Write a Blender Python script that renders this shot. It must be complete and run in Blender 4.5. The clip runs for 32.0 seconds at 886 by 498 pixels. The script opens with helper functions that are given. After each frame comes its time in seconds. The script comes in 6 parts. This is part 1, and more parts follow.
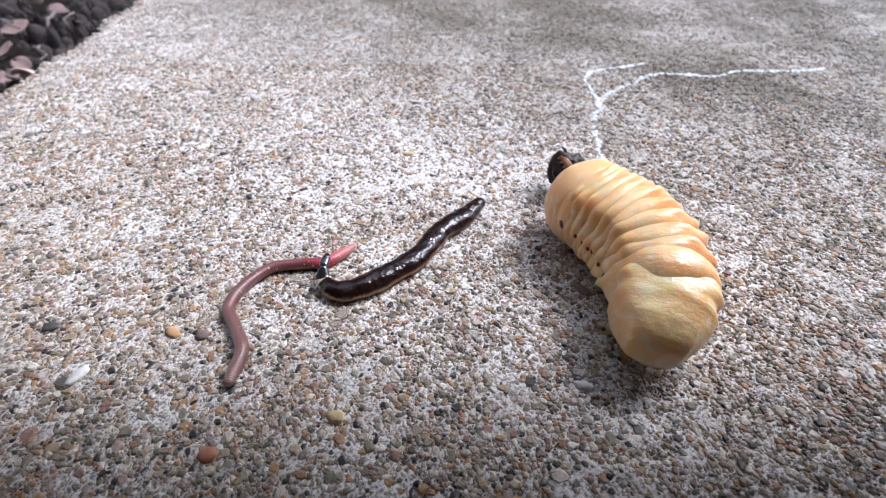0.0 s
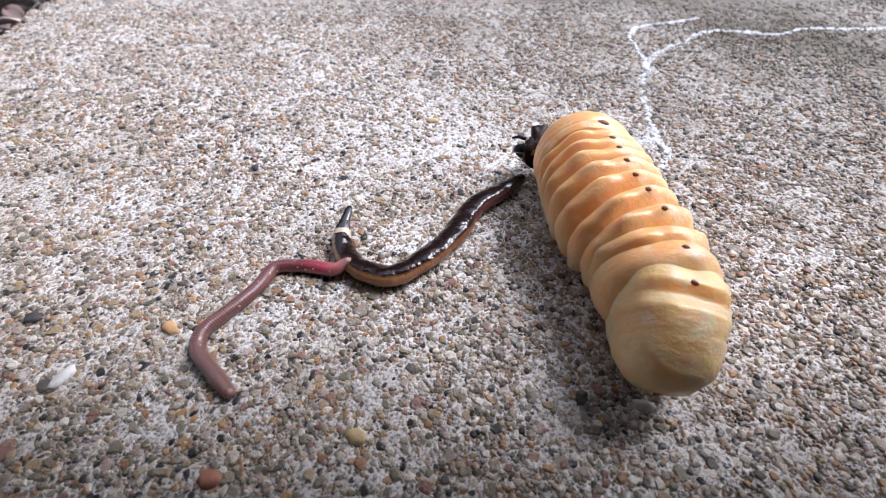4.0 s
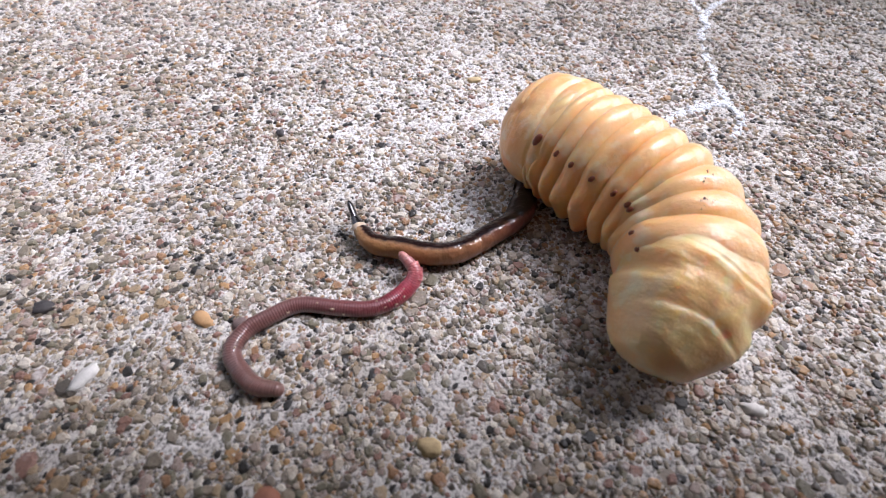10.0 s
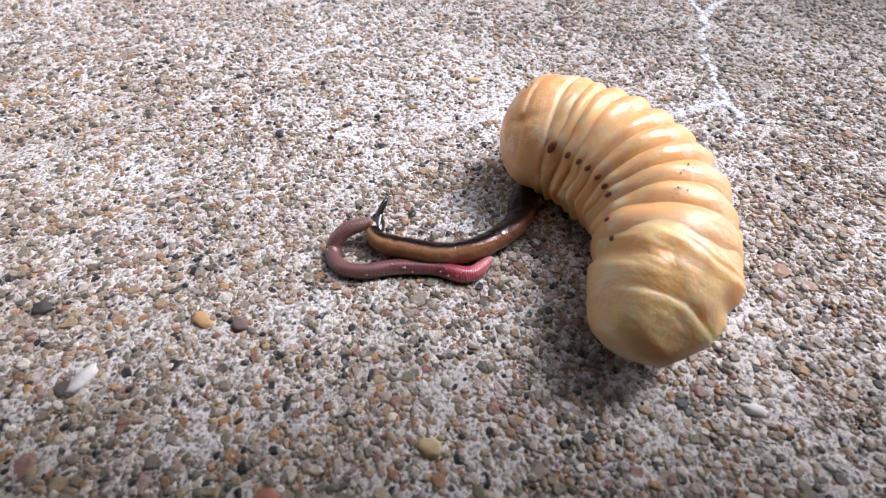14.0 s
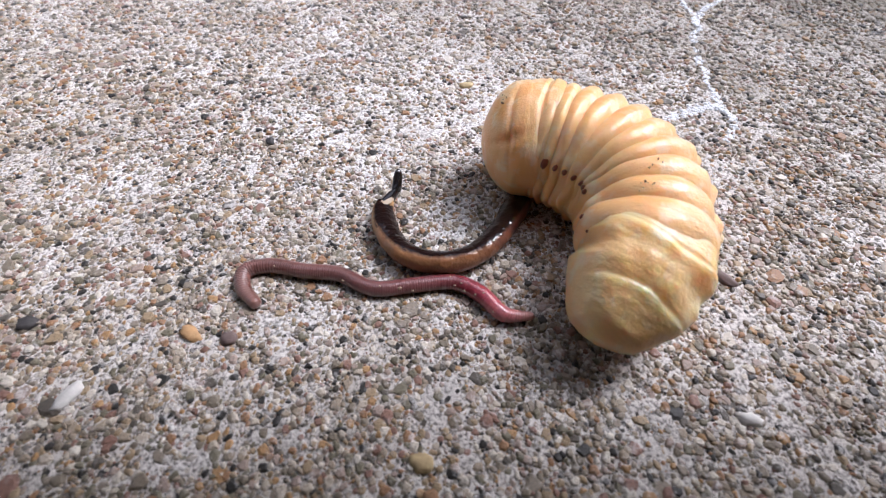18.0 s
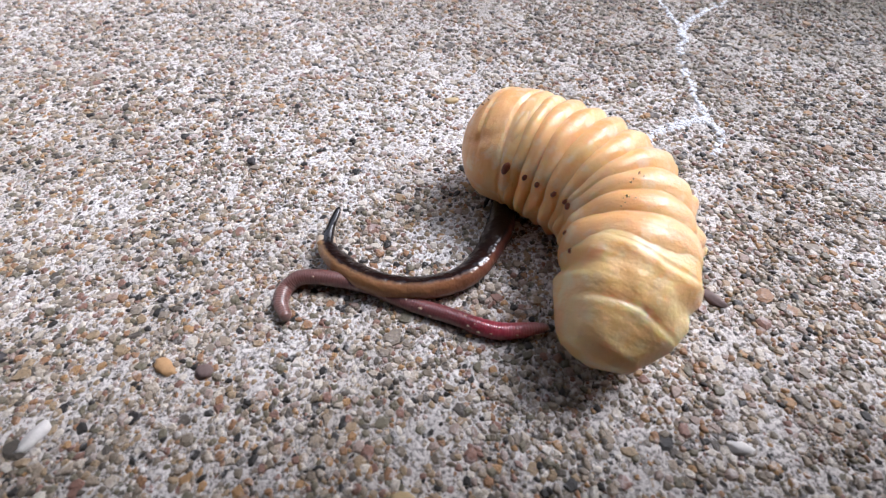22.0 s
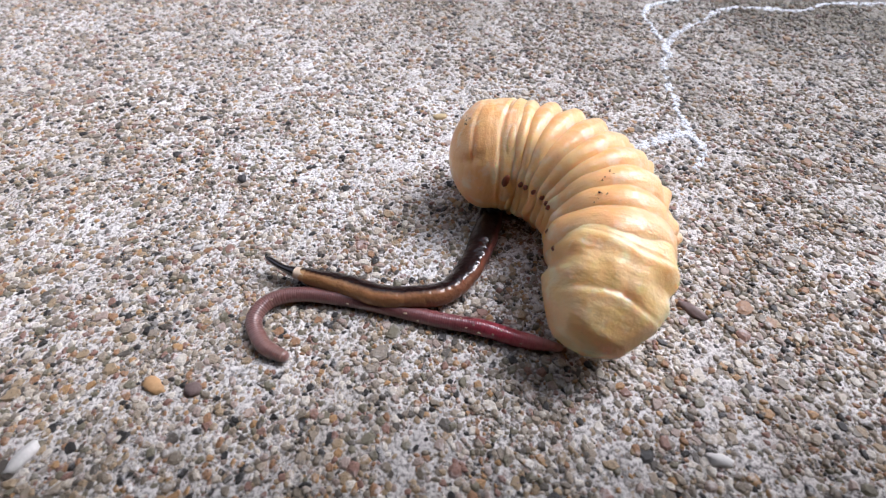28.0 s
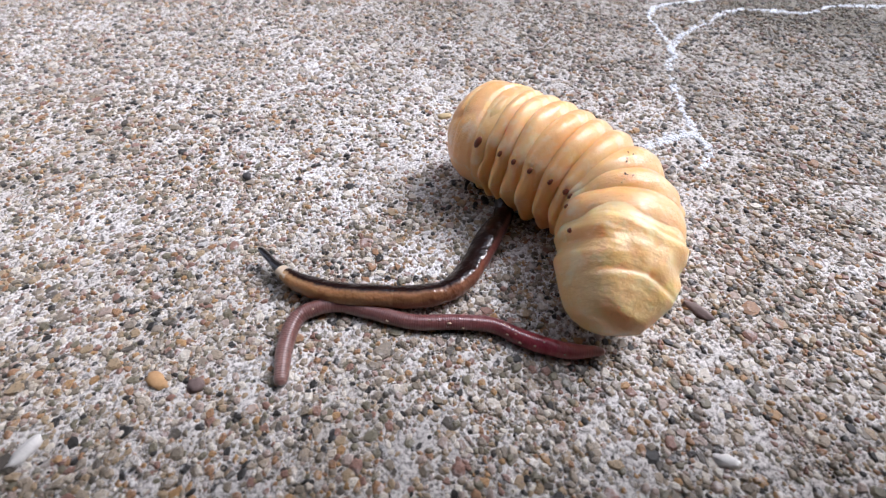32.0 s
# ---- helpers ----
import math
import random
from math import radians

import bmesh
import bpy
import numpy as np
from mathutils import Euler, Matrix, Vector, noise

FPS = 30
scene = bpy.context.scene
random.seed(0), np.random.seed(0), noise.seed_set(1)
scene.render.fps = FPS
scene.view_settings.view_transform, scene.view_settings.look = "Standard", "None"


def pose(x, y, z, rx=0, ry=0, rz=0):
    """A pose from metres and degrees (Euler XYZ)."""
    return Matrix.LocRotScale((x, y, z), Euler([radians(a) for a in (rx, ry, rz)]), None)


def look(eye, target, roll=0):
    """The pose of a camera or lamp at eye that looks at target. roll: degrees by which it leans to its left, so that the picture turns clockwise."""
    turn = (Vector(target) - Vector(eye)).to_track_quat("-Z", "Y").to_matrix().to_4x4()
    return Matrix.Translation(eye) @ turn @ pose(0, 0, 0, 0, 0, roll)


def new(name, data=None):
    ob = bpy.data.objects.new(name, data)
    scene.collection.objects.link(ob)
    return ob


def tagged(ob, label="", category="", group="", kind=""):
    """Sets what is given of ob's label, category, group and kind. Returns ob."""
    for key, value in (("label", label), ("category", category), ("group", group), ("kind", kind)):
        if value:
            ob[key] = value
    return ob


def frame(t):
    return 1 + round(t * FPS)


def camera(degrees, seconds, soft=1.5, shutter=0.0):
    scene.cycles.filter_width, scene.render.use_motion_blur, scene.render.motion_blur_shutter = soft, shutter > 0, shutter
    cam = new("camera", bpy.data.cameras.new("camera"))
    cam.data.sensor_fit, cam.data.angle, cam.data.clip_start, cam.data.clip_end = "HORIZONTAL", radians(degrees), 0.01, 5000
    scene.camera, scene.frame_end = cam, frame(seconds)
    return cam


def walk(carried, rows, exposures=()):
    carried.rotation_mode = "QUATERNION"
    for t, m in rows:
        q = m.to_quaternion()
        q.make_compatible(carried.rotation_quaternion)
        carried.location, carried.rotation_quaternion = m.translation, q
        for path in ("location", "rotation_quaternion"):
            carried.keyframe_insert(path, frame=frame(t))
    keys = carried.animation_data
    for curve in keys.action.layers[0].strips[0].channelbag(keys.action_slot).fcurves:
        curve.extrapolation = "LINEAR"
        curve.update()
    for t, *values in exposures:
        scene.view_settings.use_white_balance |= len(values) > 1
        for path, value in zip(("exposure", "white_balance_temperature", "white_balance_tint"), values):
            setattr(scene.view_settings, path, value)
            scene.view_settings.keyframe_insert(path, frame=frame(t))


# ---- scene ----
MM = 0.001


def eye(x, y, z, yaw, pitch, roll):
    """The camera's pose: its place, its turn to the left from +y, its pitch upwards and its roll, in degrees."""
    return pose(x, y, z, 90 + pitch, 0, yaw) @ pose(0, 0, 0, 0, 0, roll)


# ---------------------------------------------------------------- camera
cam = camera(93.04, 32.0, 1.15)
cam.data.dof.use_dof, cam.data.dof.focus_distance, cam.data.dof.aperture_fstop = True, 0.078, 24
walk(cam, [
    (0, eye(0.01568, -0.07482, 0.06705, -0.80, -43.57, 0.32)),
    (0.5, eye(0.01620, -0.07413, 0.06608, -1.12, -43.90, 0.22)),
    (1, eye(0.01655, -0.07144, 0.06605, -0.79, -44.89, 0.23)),
    (1.5, eye(0.01492, -0.06785, 0.06373, -0.10, -46.07, 0.30)),
    (2, eye(0.01384, -0.06422, 0.06217, 0.74, -47.31, 0.28)),
    (2.5, eye(0.01340, -0.06405, 0.06197, 1.13, -47.85, 0.25)),
    (4.5, eye(0.01075, -0.06217, 0.06112, 0.62, -48.71, 0.33)),
    (5, eye(0.01035, -0.05967, 0.05978, 0.20, -49.25, 0.40)),
    (5.5, eye(0.00735, -0.05438, 0.05976, -0.36, -49.99, 0.52)),
    (6, eye(0.00721, -0.05296, 0.05792, -0.69, -50.73, 0.58)),
    (6.5, eye(0.00633, -0.05439, 0.05738, -0.60, -51.60, 0.54)),
    (7, eye(0.00448, -0.05503, 0.05611, -0.51, -52.25, 0.65)),
    (7.5, eye(0.00252, -0.05498, 0.05514, -0.32, -52.78, 0.77)),
    (8, eye(0.00095, -0.05519, 0.05487, -0.24, -52.94, 0.91)),
    (8.5, eye(0.00005, -0.05528, 0.05495, -0.06, -52.89, 0.94)),
    (9, eye(0.00000, -0.05600, 0.05599, 0.00, -52.87, 1.04)),
    (9.5, eye(0.00003, -0.05523, 0.05460, 0.07, -52.66, 0.98)),
    (10, eye(-0.00003, -0.05582, 0.05554, 0.05, -52.70, 1.03)),
    (10.5, eye(0.00000, -0.05577, 0.05538, 0.06, -52.66, 1.00)),
    (11, eye(-0.00000, -0.05564, 0.05526, 0.06, -52.71, 0.99)),
    (11.5, eye(0.00000, -0.05580, 0.05551, 0.07, -52.72, 1.00)),
    (12, eye(0.00007, -0.05575, 0.05538, 0.14, -52.73, 0.95)),
    (12.5, eye(0.00007, -0.05564, 0.05519, 0.12, -52.77, 0.92)),
    (13, eye(0.00010, -0.05539, 0.05488, 0.14, -52.80, 0.90)),
    (13.5, eye(0.00003, -0.05588, 0.05551, 0.11, -52.76, 0.95)),
    (14, eye(0.00010, -0.05581, 0.05541, 0.14, -52.57, 0.90)),
    (14.5, eye(0.00010, -0.05636, 0.05623, 0.12, -52.52, 0.93)),
    (16.5, eye(0.00016, -0.05578, 0.05541, 0.07, -52.58, 0.90)),
    (17, eye(0.00022, -0.05581, 0.05549, 0.09, -52.62, 0.86)),
    (17.5, eye(0.00025, -0.05569, 0.05541, -0.09, -52.58, 0.88)),
    (18, eye(0.00085, -0.05430, 0.05567, -0.54, -52.51, 0.84)),
    (18.5, eye(0.00281, -0.05050, 0.05590, -0.94, -52.64, 0.70)),
    (19, eye(0.00281, -0.05014, 0.05534, -1.31, -52.65, 0.75)),
    (19.5, eye(0.00276, -0.04999, 0.05505, -1.42, -52.49, 0.78)),
    (20, eye(0.00273, -0.05094, 0.05631, -1.43, -52.22, 0.80)),
    (20.5, eye(0.00274, -0.05076, 0.05609, -1.40, -52.12, 0.79)),
    (21, eye(0.00274, -0.05091, 0.05624, -1.39, -52.11, 0.77)),
    (21.5, eye(0.00273, -0.05089, 0.05615, -1.41, -52.03, 0.78)),
    (22, eye(0.00282, -0.05096, 0.05631, -1.44, -51.89, 0.74)),
    (22.5, eye(0.00327, -0.05110, 0.05690, -1.65, -51.64, 0.73)),
    (23, eye(0.00468, -0.05024, 0.05749, -1.80, -51.42, 0.60)),
    (23.5, eye(0.00474, -0.05006, 0.05727, -1.88, -51.39, 0.57)),
    (24, eye(0.00469, -0.05000, 0.05706, -1.94, -51.39, 0.60)),
    (24.5, eye(0.00471, -0.04991, 0.05707, -1.92, -51.46, 0.60)),
    (25, eye(0.00471, -0.05011, 0.05736, -1.93, -51.38, 0.58)),
    (25.5, eye(0.00465, -0.05030, 0.05769, -1.96, -51.31, 0.66)),
    (27.5, eye(0.00465, -0.05079, 0.05818, -1.95, -50.82, 0.63)),
    (28, eye(0.00462, -0.05078, 0.05814, -2.01, -50.80, 0.67)),
    (28.5, eye(0.00464, -0.05069, 0.05805, -1.99, -50.79, 0.65)),
    (29, eye(0.00463, -0.05079, 0.05814, -2.00, -50.73, 0.67)),
    (29.5, eye(0.00469, -0.05095, 0.05834, -1.94, -50.63, 0.60)),
    (30, eye(0.00464, -0.05101, 0.05856, -1.98, -50.63, 0.68)),
    (30.5, eye(0.00469, -0.05101, 0.05844, -1.93, -50.60, 0.65)),
    (31, eye(0.00470, -0.05092, 0.05843, -1.93, -50.66, 0.64)),
    (31.5, eye(0.00470, -0.05088, 0.05831, -1.84, -50.76, 0.63)),
    (32, eye(0.00430, -0.05125, 0.05747, -1.48, -50.42, 0.66)),
], exposures=[(0, 1.20, 5700, 15), (2, 1.13, 5750, 15), (6, 1.03, 5860, 17), (14, 1.04, 5980, 18), (19, 0.93, 5920, 17), (32, 0.90, 5890, 16)])

# ---------------------------------------------------------------- light
SUN_ELEVATION, SUN_TURN = radians(52), radians(62)

world = bpy.data.worlds.new("world")
scene.world = world
world.use_nodes = True
wn = world.node_tree.nodes
sky = wn.new("ShaderNodeTexSky")
sky.sky_type = "NISHITA"
sky.sun_disc = False
sky.sun_elevation, sky.sun_rotation = SUN_ELEVATION, SUN_TURN
sky.air_density, sky.dust_density, sky.ozone_density = 1.0, 3.0, 1.0
wn["Background"].inputs["Strength"].default_value = 0.15
veil = wn.new("ShaderNodeHueSaturation")
veil.inputs["Saturation"].default_value = 0.30
world.node_tree.links.new(sky.outputs["Color"], veil.inputs["Color"])
world.node_tree.links.new(veil.outputs["Color"], wn["Background"].inputs["Color"])

sun_data = bpy.data.lights.new("sun", "SUN")
sun_data.energy, sun_data.angle, sun_data.color = 1.15, radians(20), (1.0, 0.97, 0.95)
sun = new("sun", sun_data)
sun_from = Vector((math.sin(SUN_TURN) * math.cos(SUN_ELEVATION), math.cos(SUN_TURN) * math.cos(SUN_ELEVATION), math.sin(SUN_ELEVATION)))
sun.matrix_world = look(sun_from, (0, 0, 0))


# ---------------------------------------------------------------- materials
class Nodes:
    """Short hand for a node material with one Principled shader."""

    def __init__(self, name):
        self.mat = bpy.data.materials.new(name)
        self.mat.use_nodes = True
        self.tree = self.mat.node_tree
        self.bsdf = self.tree.nodes["Principled BSDF"]

    def node(self, kind, **values):
        n = self.tree.nodes.new(kind)
        for key, value in values.items():
            n.inputs[key.replace("_", " ")].default_value = value
        return n

    def link(self, a, b):
        self.tree.links.new(a, b)

    def put(self, name, value):
        if hasattr(value, "is_output"):
            self.link(value, self.bsdf.inputs[name])
        else:
            self.bsdf.inputs[name].default_value = value

    def coords(self):
        return self.node("ShaderNodeTexCoord").outputs["Object"]

    def noise(self, scale, detail=3.0, rough=0.55, vector=None):
        n = self.node("ShaderNodeTexNoise", Scale=scale, Detail=detail, Roughness=rough)
        self.link(vector or self.coords(), n.inputs["Vector"])
        return n.outputs["Fac"]

    def ramp(self, fac, stops, constant=False):
        n = self.node("ShaderNodeValToRGB")
        band = n.color_ramp
        band.interpolation = "CONSTANT" if constant else "LINEAR"
        while len(band.elements) < len(stops):
            band.elements.new(0.5)
        for e, (at, c) in zip(band.elements, stops):
            e.position, e.color = at, (*c, 1.0) if len(c) == 3 else c
        self.link(fac, n.inputs["Fac"])
        return n.outputs["Color"]

    def mix(self, fac, a, b, how="MIX"):
        n = self.tree.nodes.new("ShaderNodeMix")
        n.data_type, n.blend_type = "RGBA", how
        for slot, value in ((0, fac), (6, a), (7, b)):
            if hasattr(value, "is_output"):
                self.link(value, n.inputs[slot])
            elif slot:
                n.inputs[slot].default_value = (*value, 1.0)
            else:
                n.inputs[slot].default_value = value
        return n.outputs[2]

    def bump(self, height, strength, distance):
        n = self.node("ShaderNodeBump", Strength=strength, Distance=distance)
        self.link(height, n.inputs["Height"])
        self.put("Normal", n.outputs["Normal"])
        self.put("Coat Normal", n.outputs["Normal"])


def grey(v):
    return (v, v, v)


STONES = [(0.0, (0.225, 0.186, 0.135)), (0.09, (0.350, 0.285, 0.208)), (0.19, (0.108, 0.092, 0.073)), (0.26, (0.365, 0.269, 0.160)),
          (0.35, (0.274, 0.230, 0.178)), (0.44, (0.499, 0.432, 0.342)), (0.53, (0.324, 0.179, 0.091)), (0.58, (0.183, 0.162, 0.109)),
          (0.67, (0.266, 0.147, 0.109)), (0.72, (0.029, 0.026, 0.023)), (0.79, (0.365, 0.282, 0.233)), (0.87, (0.632, 0.578, 0.489)), (0.955, (0.416, 0.246, 0.109))]


def far_darkened(m, col, geo):
    """Darkens the slab unevenly, in broad patches, more towards its far and right part."""
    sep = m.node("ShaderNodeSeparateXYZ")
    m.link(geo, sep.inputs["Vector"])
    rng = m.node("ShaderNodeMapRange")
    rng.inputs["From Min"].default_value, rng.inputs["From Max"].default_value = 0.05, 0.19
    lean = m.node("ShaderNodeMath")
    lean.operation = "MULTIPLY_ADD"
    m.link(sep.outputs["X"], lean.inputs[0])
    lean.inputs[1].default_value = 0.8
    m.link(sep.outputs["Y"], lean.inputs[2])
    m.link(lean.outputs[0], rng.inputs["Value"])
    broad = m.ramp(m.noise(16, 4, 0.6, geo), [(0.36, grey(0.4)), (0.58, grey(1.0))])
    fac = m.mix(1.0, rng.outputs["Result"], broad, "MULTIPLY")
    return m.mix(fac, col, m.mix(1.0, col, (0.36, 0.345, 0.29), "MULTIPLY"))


def bloom(m, geo):
    """A broad ragged bloom of white lime about the middle of the slab, from 0 to 1."""
    far = m.node("ShaderNodeVectorMath")
    far.operation = "DISTANCE"
    far.inputs[1].default_value = (0.0, 0.006, 0.0)
    m.link(geo, far.inputs[0])
    rng = m.node("ShaderNodeMapRange")
    rng.inputs["From Min"].default_value, rng.inputs["From Max"].default_value = 0.085, 0.03
    m.link(far.outputs["Value"], rng.inputs["Value"])
    ragged = m.ramp(m.noise(60, 4, 0.6, geo), [(0.3, grey(0.25)), (0.6, grey(1.0))])
    return m.mix(1.0, rng.outputs["Result"], ragged, "MULTIPLY")


def stone_material(name, single, pale=0.0):
    m = Nodes(name)
    chance = m.node("ShaderNodeObjectInfo").outputs["Random"] if single else m.node("ShaderNodeNewGeometry").outputs["Random Per Island"]
    col = m.ramp(chance, STONES, constant=True)
    geo = m.node("ShaderNodeNewGeometry").outputs["Position"]
    speck = m.noise(3000, 3, 0.7, geo)
    col = m.mix(0.7, col, m.ramp(speck, [(0.32, grey(0.35)), (0.45, grey(0.85)), (0.66, grey(1.15))]), "MULTIPLY")
    crust = m.ramp(m.noise(560, 6, 0.68, geo), [(0.555, grey(0.0)), (0.62, grey(1.0))])
    crust2 = m.ramp(m.noise(80, 4, 0.55, geo), [(0.44, grey(0.0)), (0.68, grey(0.8))])
    lime = bloom(m, geo)
    crust2 = m.mix(0.42, crust2, lime, "LIGHTEN")
    crust = m.mix(lime, crust, m.ramp(m.noise(560, 6, 0.68, geo), [(0.525, grey(0.0)), (0.59, grey(1.0))]))
    col = m.mix(m.mix(1.0, crust, crust2, "MULTIPLY"), col, (0.90, 0.88, 0.86))
    if pale:
        col = m.mix(pale, col, (0.40, 0.375, 0.345))
    m.put("Base Color", far_darkened(m, col, geo))
    m.put("Roughness", m.ramp(speck, [(0.3, grey(0.34)), (0.7, grey(0.8))]))
    m.bump(m.noise(3600, 3, 0.6, geo), 0.3, 0.0002)
    return m.mat


def cement_material():
    m = Nodes("cement")
    geo = m.node("ShaderNodeNewGeometry").outputs["Position"]
    fine = m.noise(1700, 5, 0.72, geo)
    col = m.ramp(fine, [(0.34, (0.05, 0.045, 0.04)), (0.43, (0.24, 0.22, 0.20)), (0.50, (0.74, 0.72, 0.70)), (0.58, (0.93, 0.92, 0.91))])
    patch = m.noise(38, 4, 0.6, geo)
    col = m.mix(0.8, col, m.ramp(patch, [(0.32, (0.50, 0.47, 0.42)), (0.5, (0.80, 0.78, 0.75)), (0.68, (1.0, 1.0, 1.0))]), "MULTIPLY")
    lime = bloom(m, geo)
    col = m.mix(lime, m.mix(1.0, col, (0.91, 0.885, 0.855), "MULTIPLY"), col)
    col = m.mix(m.mix(1.0, lime, (0.22, 0.22, 0.22), "MULTIPLY"), col, (0.88, 0.87, 0.86))
    m.put("Base Color", far_darkened(m, col, geo))
    m.put("Roughness", 0.9)
    m.bump(fine, 0.6, 0.00035)
    return m.mat


def soil_material():
    m = Nodes("soil")
    n = m.noise(160, 6, 0.7)
    m.put("Base Color", m.ramp(n, [(0.3, (0.006, 0.005, 0.004)), (0.55, (0.018, 0.014, 0.012)), (0.75, (0.06, 0.045, 0.036))]))
    m.put("Roughness", 0.95)
    m.put("Specular IOR Level", 0.1)
    m.bump(n, 0.9, 0.004)
    return m.mat


def plain(name, c, rough, spread=0.25, scale=600, bump=0.2, metal=0.0, coat=0.0, shine=0.5):
    m = Nodes(name)
    n = m.noise(scale, 4, 0.6)
    m.put("Base Color", m.mix(n, [v * (1 - spread) for v in c], [min(1, v * (1 + spread)) for v in c]))
    m.put("Roughness", rough)
    m.put("Metallic", metal)
    m.put("Specular IOR Level", shine)
    m.put("Coat Weight", coat)
    m.put("Coat Roughness", 0.08)
    m.bump(n, bump, 0.0002)
    return m.mat


def grub_material(name, base, fold, pale, sss, scale):
    """Waxy, faintly translucent skin, blotched in two tones, with fine wrinkles."""
    m = Nodes(name)
    n = m.noise(120, 3, 0.5)
    fine = m.noise(1300, 3, 0.6)
    col = m.mix(m.ramp(n, [(0.35, grey(0)), (0.68, grey(1))]), base, fold)
    col = m.mix(m.ramp(m.noise(360, 3, 0.5), [(0.54, grey(0)), (0.70, grey(0.65))]), col, pale)
    col = m.mix(m.ramp(m.noise(2600, 2, 0.5), [(0.70, grey(0)), (0.76, grey(0.35))]), col, (0.45, 0.24, 0.10))
    m.put("Base Color", col)
    m.put("Subsurface Weight", sss)
    m.put("Subsurface Radius", (1.0, 0.60, 0.28))
    m.put("Subsurface Scale", scale)
    m.put("Roughness", m.ramp(fine, [(0.3, grey(0.28)), (0.7, grey(0.44))]))
    m.put("Specular IOR Level", 0.5)
    wrinkle = m.node("ShaderNodeTexNoise", Scale=420.0, Detail=5.0, Roughness=0.6)
    squash = m.node("ShaderNodeMapping")
    squash.inputs["Scale"].default_value = (2.6, 0.8, 0.8)
    m.link(m.coords(), squash.inputs["Vector"])
    m.link(squash.outputs["Vector"], wrinkle.inputs["Vector"])
    m.put("Coat Weight", 0.3)
    m.put("Coat Roughness", 0.14)
    m.bump(m.mix(0.4, wrinkle.outputs["Fac"], m.noise(1500, 3, 0.6)), 0.42, 0.0006)
    return m.mat


def ring_material(name, rough, sss, grain):
    """Skin whose colour goes along the body from ring to ring."""
    m = Nodes(name)
    c = m.node("ShaderNodeObjectInfo").outputs["Color"]
    n = m.noise(900, 3, 0.6)
    col = m.mix(0.55, c, m.ramp(n, [(0.3, grey(0.55)), (0.7, grey(1.0))]), "MULTIPLY")
    m.put("Base Color", col)
    m.put("Subsurface Weight", sss)
    m.put("Subsurface Radius", (1.0, 0.4, 0.3))
    m.put("Subsurface Scale", 0.0008)
    m.put("Roughness", rough)
    m.put("Coat Weight", 0.6)
    m.put("Coat Roughness", 0.10)
    wave = m.node("ShaderNodeTexWave", Scale=820.0, Distortion=1.2, Detail=1.0)
    m.link(m.coords(), wave.inputs["Vector"])
    m.bump(wave.outputs["Fac"], grain, 0.00016)
    return m.mat


def flatworm_material():
    """Slimy skin: a dark back stripe over tan flanks, by the height on the ring itself."""
    m = Nodes("flatworm_skin")
    info = m.node("ShaderNodeObjectInfo").outputs["Color"]
    sep = m.node("ShaderNodeSeparateXYZ")
    m.link(m.coords(), sep.inputs["Vector"])
    n = m.noise(700, 3, 0.6)
    add = m.node("ShaderNodeMath")
    add.operation = "MULTIPLY_ADD"
    m.link(n, add.inputs[0])
    add.inputs[1].default_value = 0.0008
    m.link(sep.outputs["Z"], add.inputs[2])
    rng = m.node("ShaderNodeMapRange")
    rng.inputs["From Min"].default_value, rng.inputs["From Max"].default_value = 0.0008, 0.0013
    m.link(add.outputs[0], rng.inputs["Value"])
    col = m.mix(rng.outputs["Result"], info, (0.016, 0.007, 0.006))
    m.put("Base Color", m.mix(0.4, col, m.ramp(n, [(0.3, grey(0.6)), (0.7, grey(1.0))]), "MULTIPLY"))
    m.put("Subsurface Weight", 0.3)
    m.put("Subsurface Radius", (1.0, 0.45, 0.2))
    m.put("Subsurface Scale", 0.0008)
    m.put("Roughness", 0.3)
    m.put("Specular IOR Level", 0.05)
    m.put("Coat Weight", 1.0)
    m.put("Coat IOR", 1.42)
    m.put("Coat Roughness", 0.03)
    m.bump(m.noise(360, 3.0, 0.5, m.node("ShaderNodeNewGeometry").outputs["Position"]), 0.8, 0.0008)
    return m.mat


CEMENT = cement_material()
STONE_SINGLE, STONE_MANY = stone_material("sand_grain", True), stone_material("sand_grains", False)
# grain colours of lower contrast for the middle and far strips
STONE_MUTED, STONE_FAINT = stone_material("muted_grains", False, 0.12), stone_material("faint_grains", False, 0.35)
SOIL = soil_material()
GRUB = grub_material("grub_skin", (0.95, 0.49, 0.19), (0.98, 0.63, 0.32), (0.99, 0.80, 0.58), 0.65, 0.0017)
# deeper orange: hood tip's own tone, and crease shading painted into ring ends
GRUB_TIP_CREASE_SHADE = grub_material("grub_tip_crease_shade", (0.92, 0.45, 0.16), (0.95, 0.59, 0.28), (0.97, 0.76, 0.52), 0.65, 0.0017)
GRUB_TAIL = grub_material("grub_tail_skin", (0.96, 0.58, 0.24), (0.98, 0.70, 0.37), (0.99, 0.83, 0.58), 0.8, 0.0030)
HEAD_SHELL = plain("head_shell", (0.020, 0.007, 0.004), 0.45, 0.7, 700, 0.9, shine=0.25)
JAW = plain("jaw_black", (0.006, 0.004, 0.004), 0.3, 0.3, shine=0.3)
SPOT = plain("spiracle_brown", (0.19, 0.045, 0.018), 0.4, 0.4, 3000)
LEG = plain("leg_brown", (0.20, 0.085, 0.03), 0.4, 0.3)
WORM = ring_material("earthworm_skin", 0.28, 0.35, 0.24)
FLATWORM = flatworm_material()
FLAT_HEAD = plain("flatworm_head_black", (0.012, 0.010, 0.011), 0.25, 0.4, coat=1.0)
